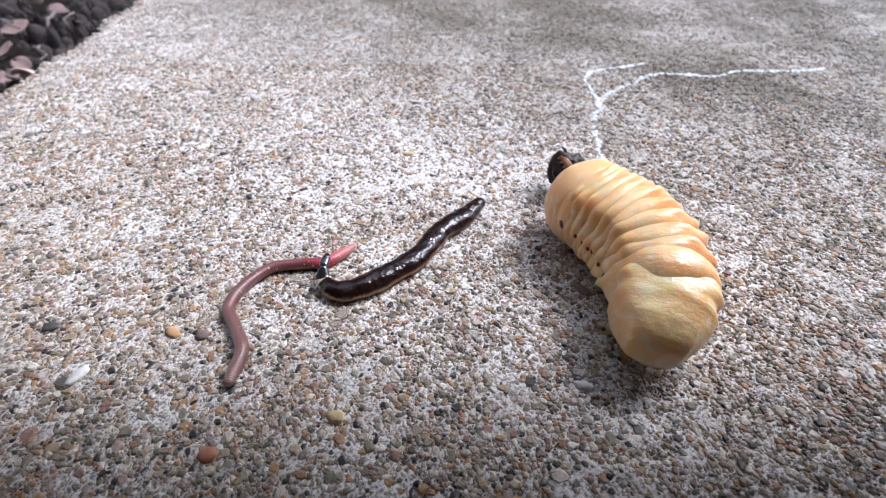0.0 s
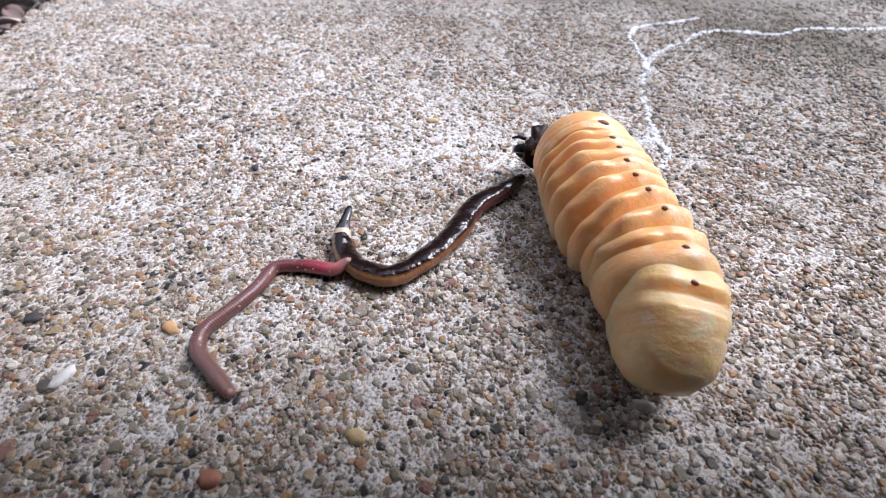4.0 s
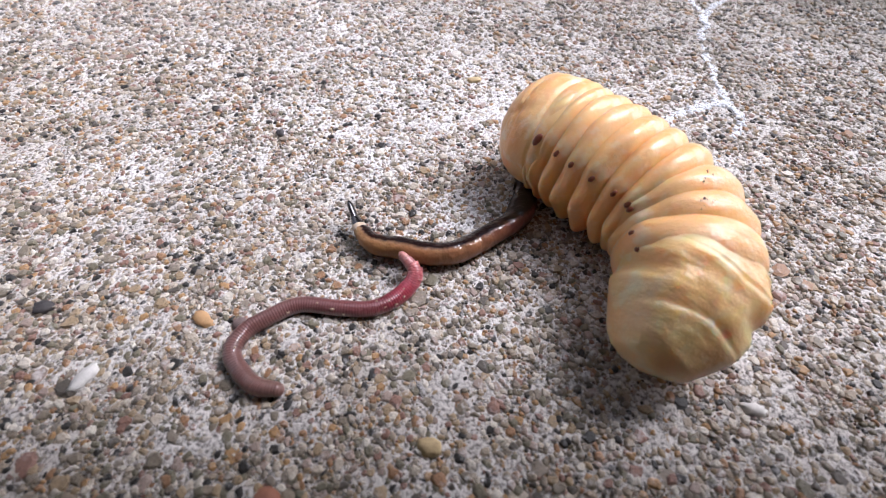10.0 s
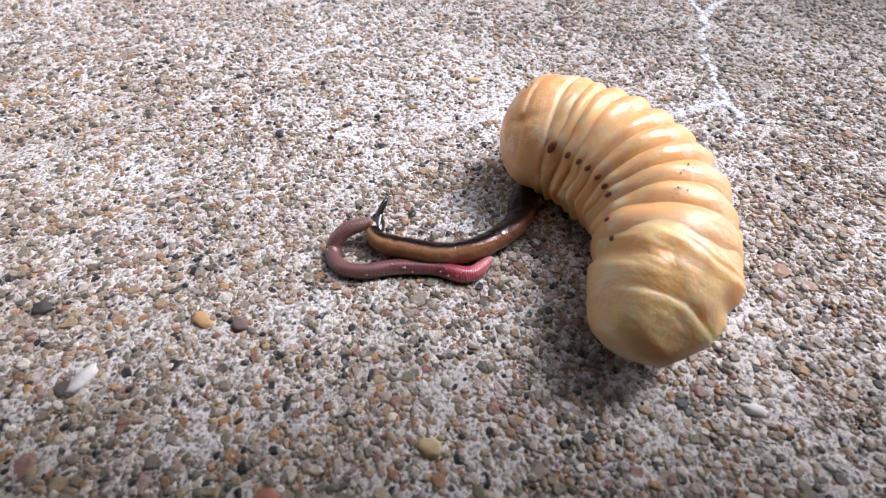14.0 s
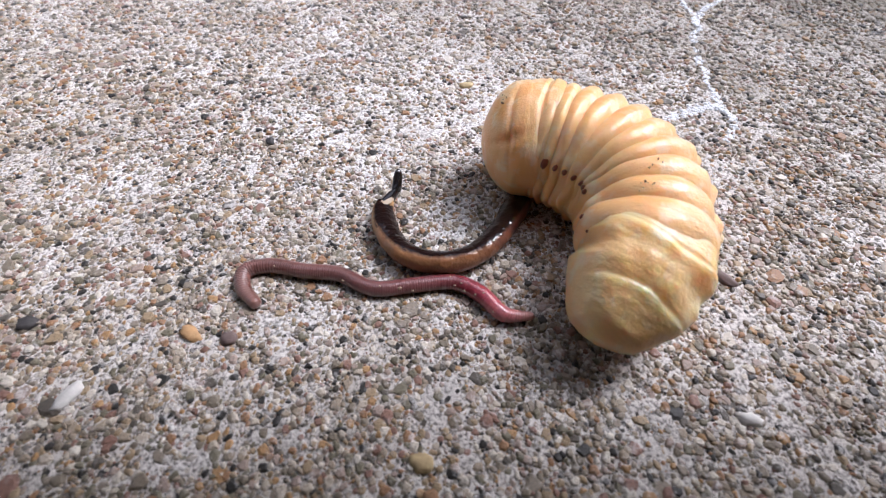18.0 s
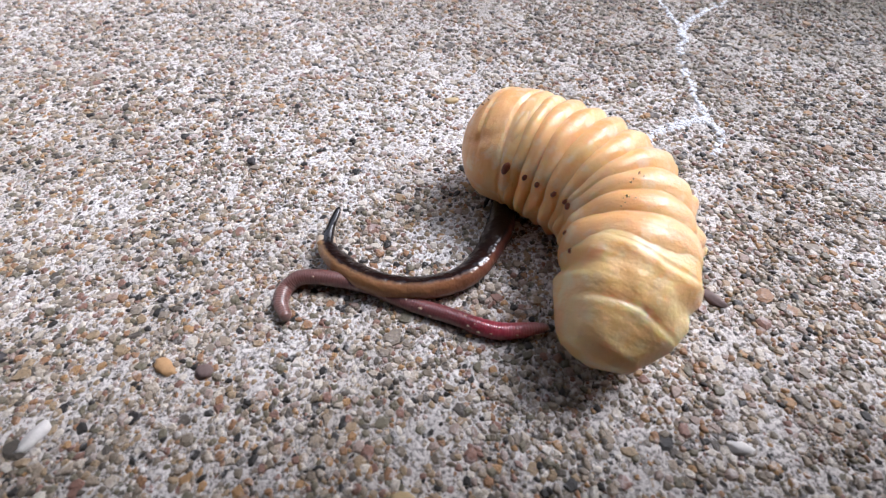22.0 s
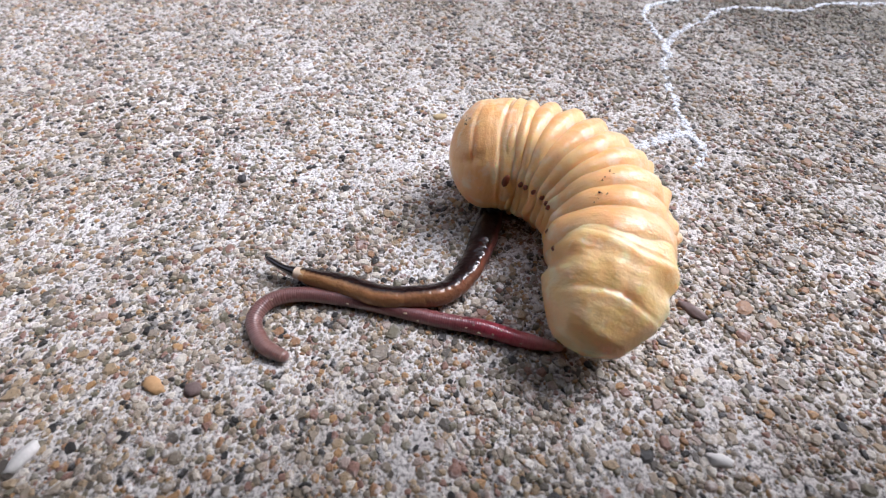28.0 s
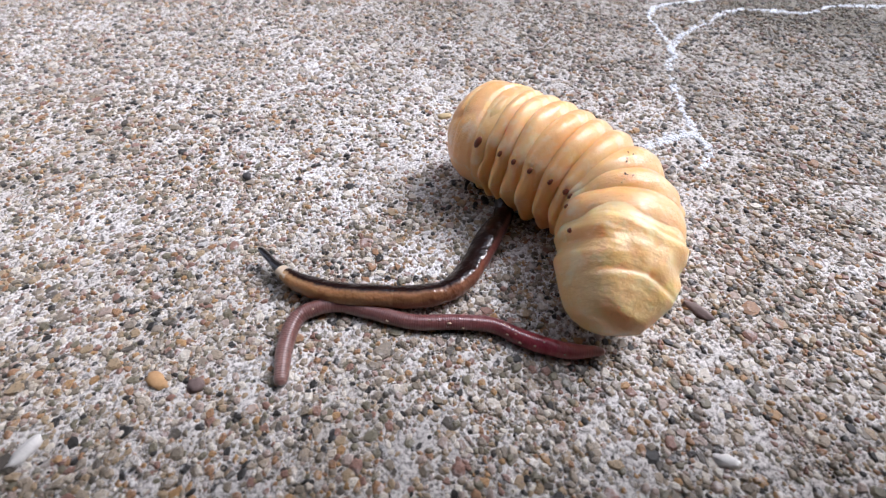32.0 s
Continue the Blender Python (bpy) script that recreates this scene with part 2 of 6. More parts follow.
FLAT_COLLAR = plain("flatworm_collar", (0.58, 0.46, 0.33), 0.3, 0.2, coat=0.8)
GRIT = plain("stuck_grit", (0.42, 0.31, 0.22), 0.6, 0.3, 1500, 0.4)
SALT = plain("white_crust", (0.70, 0.72, 0.74), 0.9, 0.15, 1500, 0.7)
# brown of the two unseen blocks added to hold back sky
BLOCKER = plain("blocker_brown", (0.10, 0.08, 0.07), 0.9, 0.4, 60, 0.5)
TWIG = plain("twig_bark", (0.17, 0.135, 0.125), 0.85, 0.4, 700, 0.6)
PALE_LEAF = plain("pale_leaf", (0.72, 0.56, 0.48), 0.6, 0.2, 250, 0.4)
CRUMB = plain("soil_crumb", (0.055, 0.045, 0.042), 0.9, 0.8, 140, 0.9, shine=0.15)
DRY_LEAF = plain("dry_leaf", (0.22, 0.15, 0.13), 0.7, 0.3, 250, 0.4)


# ---------------------------------------------------------------- mesh helpers
def mesh_of(name, verts, faces, material, smooth=True):
    me = bpy.data.meshes.new(name)
    me.from_pydata([tuple(v) for v in verts], [], [tuple(f) for f in faces])
    me.polygons.foreach_set("use_smooth", [smooth] * len(me.polygons))
    me.materials.append(material)
    me.update()
    return me


def bulk_mesh(name, verts, faces, material, smooth=True):
    """A large mesh from arrays; faces is a list of arrays, each of one corner count."""
    me = bpy.data.meshes.new(name)
    me.vertices.add(len(verts))
    me.vertices.foreach_set("co", np.ascontiguousarray(verts, dtype=np.float32).ravel())
    loops = np.concatenate([f.ravel() for f in faces]).astype(np.int32)
    counts = np.concatenate([np.full(len(f), f.shape[1], np.int32) for f in faces])
    starts = np.concatenate([[0], np.cumsum(counts)[:-1]]).astype(np.int32)
    me.loops.add(len(loops))
    me.loops.foreach_set("vertex_index", loops)
    me.polygons.add(len(counts))
    me.polygons.foreach_set("loop_start", starts)
    me.polygons.foreach_set("loop_total", counts)
    me.polygons.foreach_set("use_smooth", np.full(len(counts), smooth))
    me.materials.append(material)
    me.update(calc_edges=True)
    return me


def thing(name, label, category, at=(0, 0, 0), kind="", group=""):
    ob = new(name)
    ob.location = Vector(at)
    return tagged(ob, label, category, group, kind)


def part(name, me, parent, m=None, label=""):
    ob = new(name, me)
    ob.parent = parent
    if m is not None:
        ob.matrix_basis = m
    return tagged(ob, label)


def tube(name, radius_at, xs, material, around=28, closed=True, shift=None):
    """A skin round the x axis: radius_at(u, angle) gives (y, z) scale in mm; angle 0 is up (+z), 90 degrees is +y."""
    verts, faces = [], []
    for x in xs:
        for k in range(around):
            a = 2 * math.pi * k / around
            r = radius_at(x, a)
            verts.append(((x + (shift(x, a) if shift else 0.0)) * MM, r * math.sin(a) * MM, r * math.cos(a) * MM))
    for i in range(len(xs) - 1):
        for k in range(around):
            j = (k + 1) % around
            faces.append((i * around + k, (i + 1) * around + k, (i + 1) * around + j, i * around + j))
    if closed:
        faces.append(tuple(range(around)))
        faces.append(tuple(reversed(range((len(xs) - 1) * around, len(xs) * around))))
    return mesh_of(name, verts, faces, material)


def hashed(ix, iy, seed):
    h = (ix.astype(np.int64) * 374761393 + iy.astype(np.int64) * 668265263 + seed * 144665) & 0x7FFFFFFF
    h = ((h ^ (h >> 13)) * 1274126177) & 0x7FFFFFFF
    return ((h ^ (h >> 16)) & 0xFFFF) / 65535.0


def value_noise(x, y, size, seed=0):
    """Smooth noise from 0 to 1, with cells of the given size."""
    x, y = x / size, y / size
    ix, iy = np.floor(x), np.floor(y)
    fx, fy = x - ix, y - iy
    fx, fy = fx * fx * (3 - 2 * fx), fy * fy * (3 - 2 * fy)
    a, b = hashed(ix, iy, seed), hashed(ix + 1, iy, seed)
    c, d = hashed(ix, iy + 1, seed), hashed(ix + 1, iy + 1, seed)
    return (a * (1 - fx) + b * fx) * (1 - fy) + (c * (1 - fx) + d * fx) * fy


# ---------------------------------------------------------------- slab and ground
def slab_edge(y):
    """Where the slab ends, in mm, on its side towards the soil."""
    return -150.0 - 0.13 * (y - 80) + 5.0 * (value_noise(y, y * 0, 22, 5) - 0.5) + 2.0 * (value_noise(y, y * 0, 5, 6) - 0.5)


def slab_height(x, y):
    """The cement's skin, in mm."""
    h = 0.9 * (value_noise(x, y, 46, 1) - 0.5) + 0.5 * (value_noise(x, y, 14, 2) - 0.5)
    return h * 0.6


def cement_relief(x, y):
    return 0.42 * (value_noise(x, y, 1.25, 3) - 0.5) + 0.25 * (value_noise(x, y, 2.6, 4) - 0.5)


def build_slab():
    xs = np.concatenate([np.linspace(-110, 150, 440), 150 + np.geomspace(2, 650, 70)])
    ys = np.concatenate([-62 - np.geomspace(2, 500, 40)[::-1], np.linspace(-62, 60, 205), 60 + np.geomspace(1, 190, 130), 250 + np.geomspace(6, 500, 30)])
    left = np.linspace(0, 1, 90)[:-1]
    edge = slab_edge(ys)
    grid = np.concatenate([edge[:, None] + (xs[0] - edge)[:, None] * left[None], np.repeat(xs[None], len(ys), 0)], 1)
    gy = np.repeat(ys[:, None], grid.shape[1], 1)
    gz = slab_height(grid, gy) + cement_relief(grid, gy) + 0.04
    gz -= 2.2 * np.exp(-((grid - edge[:, None]) / 3.0) ** 2)
    skirt = [(-3.0, -44.0), (-3.6, -30.0), (-2.4, -17.0), (-2.2, -8.0), (-1.0, -4.2)]
    extra_x = np.stack([edge + dx + 1.6 * (value_noise(ys, ys * 0 + n * 9.0, 6, 8) - 0.5) for n, (dx, dz) in enumerate(skirt)], 1)
    extra_z = np.stack([np.full(len(ys), dz) for dx, dz in skirt], 1)
    gx, gz = np.concatenate([extra_x, grid], 1), np.concatenate([extra_z, gz], 1)
    gy = np.repeat(ys[:, None], gx.shape[1], 1)
    rows, cols = gx.shape
    index = np.arange(rows * cols).reshape(rows, cols)
    quads = np.stack([index[:-1, :-1], index[:-1, 1:], index[1:, 1:], index[1:, :-1]], -1).reshape(-1, 4)
    verts = np.stack([gx, gy, gz], -1).reshape(-1, 3) * MM
    ob = new("pavement", bulk_mesh("pavement", verts, [quads], CEMENT))
    return tagged(ob, "worn grey concrete slab with exposed sand and pebble grains", "pavement", kind="structure")


def build_ground():
    """Dark soil that reaches the horizon, under and beyond the slab."""
    xs = np.concatenate([-np.geomspace(0.62, 400, 40)[::-1], np.linspace(-0.6, -0.1, 110), np.geomspace(0.2, 400, 30)])
    ys = np.concatenate([-np.geomspace(0.3, 400, 30)[::-1], np.linspace(-0.2, 0.6, 160), np.geomspace(0.7, 400, 30)])
    gx, gy = np.meshgrid(xs, ys)
    near = np.exp(-((gx + 0.3) / 0.8) ** 2 - ((gy - 0.2) / 0.8) ** 2)
    gz = -0.046 + near * (0.018 * (value_noise(gx, gy, 0.035, 11) - 0.45) + 0.008 * (value_noise(gx, gy, 0.011, 12) - 0.5))
    rows, cols = gx.shape
    index = np.arange(rows * cols).reshape(rows, cols)
    quads = np.stack([index[:-1, :-1], index[:-1, 1:], index[1:, 1:], index[1:, :-1]], -1).reshape(-1, 4)
    ob = new("ground", bulk_mesh("ground", np.stack([gx, gy, gz], -1).reshape(-1, 3), [quads], SOIL))
    return tagged(ob, "dark damp soil with crumbs and litter", "soil", kind="structure")


def box_mesh(name, x0, x1, y0, y1, z0, z1, soft, material):
    bm = bmesh.new()
    bmesh.ops.create_cube(bm, size=1.0, matrix=Matrix.Translation(((x0 + x1) / 2, (y0 + y1) / 2, (z0 + z1) / 2)) @ Matrix.Diagonal((x1 - x0, y1 - y0, z1 - z0, 1)))
    bmesh.ops.bevel(bm, geom=bm.edges[:], offset=soft, segments=3, profile=0.5, affect="EDGES")
    me = bpy.data.meshes.new(name)
    bm.to_mesh(me)
    bm.free()
    me.materials.append(material)
    return me


def build_near_sky_blocker():
    """An unseen block added behind and above the camera; its plate keeps part of the sky off the slab."""
    ob = tagged(new("near_sky_blocker"), "plain dark brown unseen block added to shade the slab", "step", kind="structure")
    part("blocker_back", box_mesh("blocker_back", -0.9, 0.9, -0.26, -0.23, -0.045, 0.076, 0.003, BLOCKER), ob)
    part("blocker_plate", box_mesh("blocker_plate", -0.9, 0.9, -0.52, -0.012, 0.076, 0.110, 0.006, BLOCKER), ob)
    return ob


def build_far_sky_blocker():
    """A plain unseen wall, added beyond the slab to darken reflections on the worms."""
    ob = tagged(new("far_sky_blocker"), "plain dark brown unseen wall added beyond the slab", "wall", kind="structure")
    part("blocker_panel", box_mesh("blocker_panel", -4.5, 2.2, 2.1, 2.3, -0.06, 2.7, 0.01, BLOCKER), ob)
    return ob


far_blocker = build_far_sky_blocker()
slab = build_slab()
ground = build_ground()
near_blocker = build_near_sky_blocker()


# ---------------------------------------------------------------- lines of the soft bodies
def smooth_line(points, count):
    """A smooth curve through the points, as count places at even steps of its length."""
    p = np.array(points, float)
    p = np.concatenate([[2 * p[0] - p[1]], p, [2 * p[-1] - p[-2]]])
    out = []
    for i in range(1, len(p) - 2):
        a, b, c, d = p[i - 1:i + 3]
        for s in np.linspace(0, 1, 14, endpoint=False):
            out.append(0.5 * (2 * b + (c - a) * s + (2 * a - 5 * b + 4 * c - d) * s ** 2 + (3 * b - a - 3 * c + d) * s ** 3))
    out = np.array(out + [p[-2]])
    run = np.concatenate([[0], np.cumsum(np.linalg.norm(np.diff(out, axis=0), axis=1))])
    even = np.linspace(0, run[-1], count)
    return np.stack([np.interp(even, run, out[:, k]) for k in range(3)], 1)


def at_time(kept, t):
    """The line at a time, glided between the kept ones."""
    times = sorted(kept)
    j = max(1, min(len(times) - 1, sum(1 for s in times if s <= t)))
    t0, t1 = times[j - 1], times[j]
    s = min(1.0, max(0.0, (t - t0) / (t1 - t0)))
    return kept[t0] * (1 - s) + kept[t1] * s


def key_times(kept):
    steps = set(kept)
    for a, b in zip(sorted(kept), sorted(kept)[1:]):
        n = max(1, round((b - a) / (0.1 if 11.4 < a < 14.2 or 5.4 < a < 6.6 else 0.25)))
        steps |= {round(a + (b - a) * k / n, 4) for k in range(n)}
    return sorted(steps)


def along(at, ahead, up, roll=0.0):
    """A pose with x along the body and z as near to up as can be, rolled about x by degrees."""
    x = Vector(ahead).normalized()
    y = Vector(up).cross(x).normalized()
    z = x.cross(y)
    m = Matrix((x, y, z)).transposed().to_4x4()
    m.translation = Vector(at) * MM
    return m @ pose(0, 0, 0, roll, 0, 0)


GRUB_LINES, GRUB_ROLLS, GRUB_HEADS = {}, {}, {}
WORM_LINES, FLAT_LINES = {}, {}


def grub_at(t, roll, head, *points):
    GRUB_LINES[float(t)] = smooth_line(points, 101)
    GRUB_ROLLS[float(t)] = roll
    GRUB_HEADS[float(t)] = np.array(head, float)


def earthworm_at(t, *points):
    WORM_LINES[float(t)] = smooth_line(points, 121)


def flatworm_at(t, *points):
    FLAT_LINES[float(t)] = smooth_line(points, 121)


# ---------------------------------------------------------------- grub
# where each ring sits on the body's line, as a share of its length
GRUB_PLACES = [0.128, 0.176, 0.220, 0.268, 0.325, 0.386, 0.447, 0.512, 0.585, 0.655, 0.728, 0.865]


def fold(a, centre, width):
    d = (a - centre + math.pi) % (2 * math.pi) - math.pi
    return math.exp(-(d / width) ** 2)


def steps(a, b, count):
    return [a + (b - a) * k / (count - 1) for k in range(count)]


def front_shape(x, a):
    """The dome behind the head: folded skin that ends in a rounded hood."""
    dome = max(0.0, 1 - (max(0.0, 0.6 - x) / 8.75) ** 2.3) ** 0.5
    r = (9.75 + 0.03 * x) * dome
    wave = 0.6 * math.sin(2 * a + 0.5) + 0.35 * math.sin(3 * a)
    r -= 0.60 * math.exp(-((x - 2.0 - wave) / 0.30) ** 2) * (0.25 + 0.75 * fold(a, -0.3, 1.2))
    r -= 0.42 * math.exp(-((x + 2.6 - 0.8 * wave) / 0.32) ** 2) * fold(a, -0.9, 0.8) * dome
    r -= 0.25 * math.exp(-((x + 0.6 + 0.6 * wave) / 0.28) ** 2) * fold(a, 0.7, 0.9) * dome
    # the crease that parts the lower lobe of the hood from its back
    r -= 0.55 * fold(a, -1.15 + 0.05 * x, 0.09) * math.exp(-((x + 4.0) / 3.2) ** 2) * dome
    if x > 3.0:
        r -= 0.20 * (x - 3.0) ** 2
    r *= 1 + 0.05 * fold(a, -math.pi / 2 - 0.5, 0.6) + 0.02 * fold(a, 0.7, 0.5)
    return r + 0.35 * noise.noise((x * 0.22, math.sin(a) * 1.5 + 7, math.cos(a) * 1.5)) + 0.10 * noise.noise((x * 0.9, math.sin(a) * 4, math.cos(a) * 4))


def tail_shape(x, a):
    """The blunt, boxy bag at the hind end: a flat five-sided back with a seam, a fold across it, and knobs at its corners."""
    wide = np.interp(x, [-11, -8, -5, -3.2, -1.5, 0.5, 3, 6, 8, 9.3], [4.4, 6.9, 8.1, 8.7, 7.7, 8.2, 7.2, 5.6, 4.2, 0.2])
    high = np.interp(x, [-11, -8, -5, 0, 4, 7, 8.6, 9.3], [4.4, 6.6, 7.6, 7.2, 6.2, 4.9, 3.2, 0.2])
    p = 3.0
    r = (abs(math.sin(a) / wide) ** p + abs(math.cos(a) / high) ** p) ** (-1.0 / p)
    bow = abs(a if a < math.pi else 2 * math.pi - a)
    near = min(1.0, max(0.0, (9.0 - x) / 2.0))
    # one fold across the back, drawn towards the hind end beside the seam, and a welt where the tail begins
    for x0, lean, deep in ((2.6, -1.3, 0.34), (-5.4, 0.5, 0.40)):
        line = x - x0 - lean * (0.9 - bow) - 0.2 * math.sin(3 * a)
        r -= deep * math.exp(-(line / 0.22) ** 2) * fold(a, 0.0, 1.0)
        r += 0.5 * deep * math.exp(-((line - 0.9) / 0.7) ** 2) * fold(a, 0.0, 1.0)
    r -= 0.16 * fold(a, 0.04 * math.sin(x), 0.03) * math.exp(-((x + 0.5) / 4.0) ** 4)
    r += 0.38 * (fold(a, 0.24, 0.16) + fold(a, -0.24, 0.16)) * math.exp(-((x + 1.5) / 3.0) ** 2)
    # hollows beside the seam
    r -= 0.55 * fold(a, -0.70, 0.20) * math.exp(-((x + 3.0) / 1.2) ** 2) + 0.35 * fold(a, 0.66, 0.2) * math.exp(-((x + 1.0) / 2.0) ** 2)
    return r + near * (0.45 * noise.noise((x * 0.2, math.sin(a) * 1.5, math.cos(a) * 1.5 + 3)) + 0.14 * noise.noise((x * 0.6, math.sin(a) * 4, math.cos(a) * 4)))


def ring_shape(n, radius, half, rng):
    """A ring of the trunk: a round roll between two sharp creases, parted by a second fold on its outer side, with knobs that grow towards the rear."""
    rear = min(1.0, max(0.3, (n - 1) / 4))
    knobs = [(c + rng.uniform(-0.06, 0.06), w * rng.uniform(0.9, 1.1), s * rng.uniform(0.8, 1.2), rng.uniform(-0.35, 0.35)) for c, w, s in
             ((0.45, 0.15, 0.03 * rear), (0.88, 0.17, 0.075 * rear), (1.28, 0.15, 0.13 * rear), (1.68, 0.17, 0.09 * rear), (2.3, 0.22, 0.08), (-2.15, 0.24, 0.07), (-1.50, 0.18, 0.03), (-0.85, 0.25, 0.03), (-2.8, 0.22, 0.06))]
    second = 0.015 if n < 3 else 0.045 if n < 8 else 0.02
    slant = rng.uniform(-0.15, 0.15)

    def shape(x, a):
        u = x / half
        edge = abs(u + 0.10 * math.sin(3 * a + n))
        belly = fold(a, -2.1, 0.7) + fold(a, 2.1, 0.7)
        r = radius * (1.012 - ((0.25 if n < 8 else 0.17) + 0.09 * belly) * edge ** 2.2)
        r -= radius * second * math.exp(-((u - slant + 0.2 * math.sin(2 * a)) / 0.12) ** 2) * fold(a, 1.25, 0.42)
        for c, w, s, dx in knobs:
            r += radius * s * fold(a, c, w) * math.exp(-((u - dx) / 0.42) ** 2) * (1.6 if n > 6 and 0.5 < c < 2.0 else 1.25)
        r -= radius * 0.025 * (fold(a, -1.80, 0.10) + fold(a, 1.80, 0.10)) * max(0.0, 1 - u * u)
        r -= radius * 0.035 * (fold(a, 0.66, 0.07) + 0.8 * fold(a, 1.07, 0.06)) * rear * max(0.0, 1 - u * u)
        return r + 0.16 * noise.noise((x * 0.35 + n * 5.1, math.sin(a) * 2, math.cos(a) * 2)) + 0.06 * noise.noise((x * 1.1 + n * 3.3, math.sin(a) * 6, math.cos(a) * 6))
    return shape


def flange_shape(rng):
    """The broad ring before the tail: a high rounded welt that overhangs the tail's back."""
    def shape(x, a):
        u = x / 4.6
        r = 9.35 * (1 - 0.26 * abs(u) ** 2.3) * (1 + 0.05 * fold(a, 1.45, 0.3) + 0.05 * fold(a, -1.45, 0.3) - 0.03 * fold(a, 0.0, 0.5))
        r -= 0.6 * math.exp(-((x + 1.1 + 0.7 * math.sin(2 * a)) / 0.25) ** 2) * fold(a, 1.2, 0.4)
        r += 0.8 * fold(a, 1.1, 0.17) * math.exp(-((x + 2.4) / 0.9) ** 2) + 0.6 * fold(a, 1.55, 0.16) * math.exp(-((x - 0.6) / 1.0) ** 2)
        return r + 0.25 * noise.noise((x * 0.25 + 9, math.sin(a) * 1.8, math.cos(a) * 1.8)) + 0.08 * noise.noise((x * 0.9, math.sin(a) * 5, math.cos(a) * 5))
    return shape


def segment_mesh(n):
    """One ring of the grub's body; n counts from the head end. The back is at angle 0, the belly at pi."""
    rng = random.Random(40 + n)
    if n == 0:
        me = tube("body_segment", front_shape, [-8.12, -8.08, -7.95, -7.7, -7.35, *steps(-6.9, 4.6, 40)], GRUB, 96)
        # the hood tip's own orange, and painted crease warmth at its rear edge
        me.materials.append(GRUB_TIP_CREASE_SHADE)
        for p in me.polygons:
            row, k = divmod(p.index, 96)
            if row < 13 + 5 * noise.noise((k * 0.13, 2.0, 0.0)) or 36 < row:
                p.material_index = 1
        return me
    if n == 11:
        return tube("body_segment", tail_shape, [*steps(-11.0, 7.6, 60), 8.0, 8.3, 8.6, 8.8, 9.0, 9.15, 9.3], GRUB_TAIL, 108)
    if n == 10:
        return tube("body_segment", flange_shape(rng), steps(-4.6, 4.6, 33), GRUB, 96, shift=lambda x, a: 0.25 * x * math.sin(a))
    radius = [0, 9.6, 9.8, 10.0, 10.1, 10.1, 9.9, 9.7, 9.4, 9.1][n]
    half = [0, 2.3, 2.2, 2.6, 2.95, 3.05, 3.05, 3.1, 3.25, 3.4][n]
    wedge = 0.10 if n < 6 else 0.28

    def shift(x, a):
        return x * wedge * math.sin(a) + 0.22 * noise.noise((n * 2.7, math.sin(a) * 1.6, math.cos(a) * 1.6))
    me = tube("body_segment", ring_shape(n, radius, half, rng), steps(-half, half, 27), GRUB, 96, shift=shift)
    # warm crease shading is painted in: the ring's ends get a deeper orange
    me.materials.append(GRUB_TIP_CREASE_SHADE)
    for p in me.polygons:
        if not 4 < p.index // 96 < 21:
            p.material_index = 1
    return me


def blob(name, rx, ry, rz, material, rough=0.0, seed=0, rings=8, around=14):
    verts, faces = [], []
    for i in range(rings + 1):
        f = math.pi * i / rings
        for k in range(around):
            a = 2 * math.pi * k / around
            d = Vector((math.cos(f), math.sin(f) * math.sin(a), math.sin(f) * math.cos(a)))
            s = 1 + rough * (noise.noise(d * 1.7 + Vector((seed, 0, 0))) + 0.5 * noise.noise(d * 4.5 + Vector((0, seed, 0))))
            verts.append((d.x * rx * s * MM, d.y * ry * s * MM, d.z * rz * s * MM))
    for i in range(rings):
        for k in range(around):
            j = (k + 1) % around
            faces.append((i * around + k, (i + 1) * around + k, (i + 1) * around + j, i * around + j))
    return mesh_of(name, verts, faces, material)


def horn(name, points, radii, material, around=10):
    """A tapered limb along the points, in mm."""
    verts, faces = [], []
    for i, (p, r) in enumerate(zip(points, radii)):
        p = Vector(p)
        ahead = (Vector(points[min(i + 1, len(points) - 1)]) - Vector(points[max(i - 1, 0)])).normalized()
        y = ahead.cross(Vector((0.3, 0.2, 1))).normalized()
        z = ahead.cross(y)
        for k in range(around):
            a = 2 * math.pi * k / around
            verts.append((p + (y * math.cos(a) + z * math.sin(a)) * r) * MM)
    for i in range(len(points) - 1):
        for k in range(around):
            j = (k + 1) % around
            faces.append((i * around + k, i * around + j, (i + 1) * around + j, (i + 1) * around + k))
    faces.append(tuple(reversed(range(around))))
    faces.append(tuple(range((len(points) - 1) * around, len(points) * around)))
    return mesh_of(name, verts, faces, material)


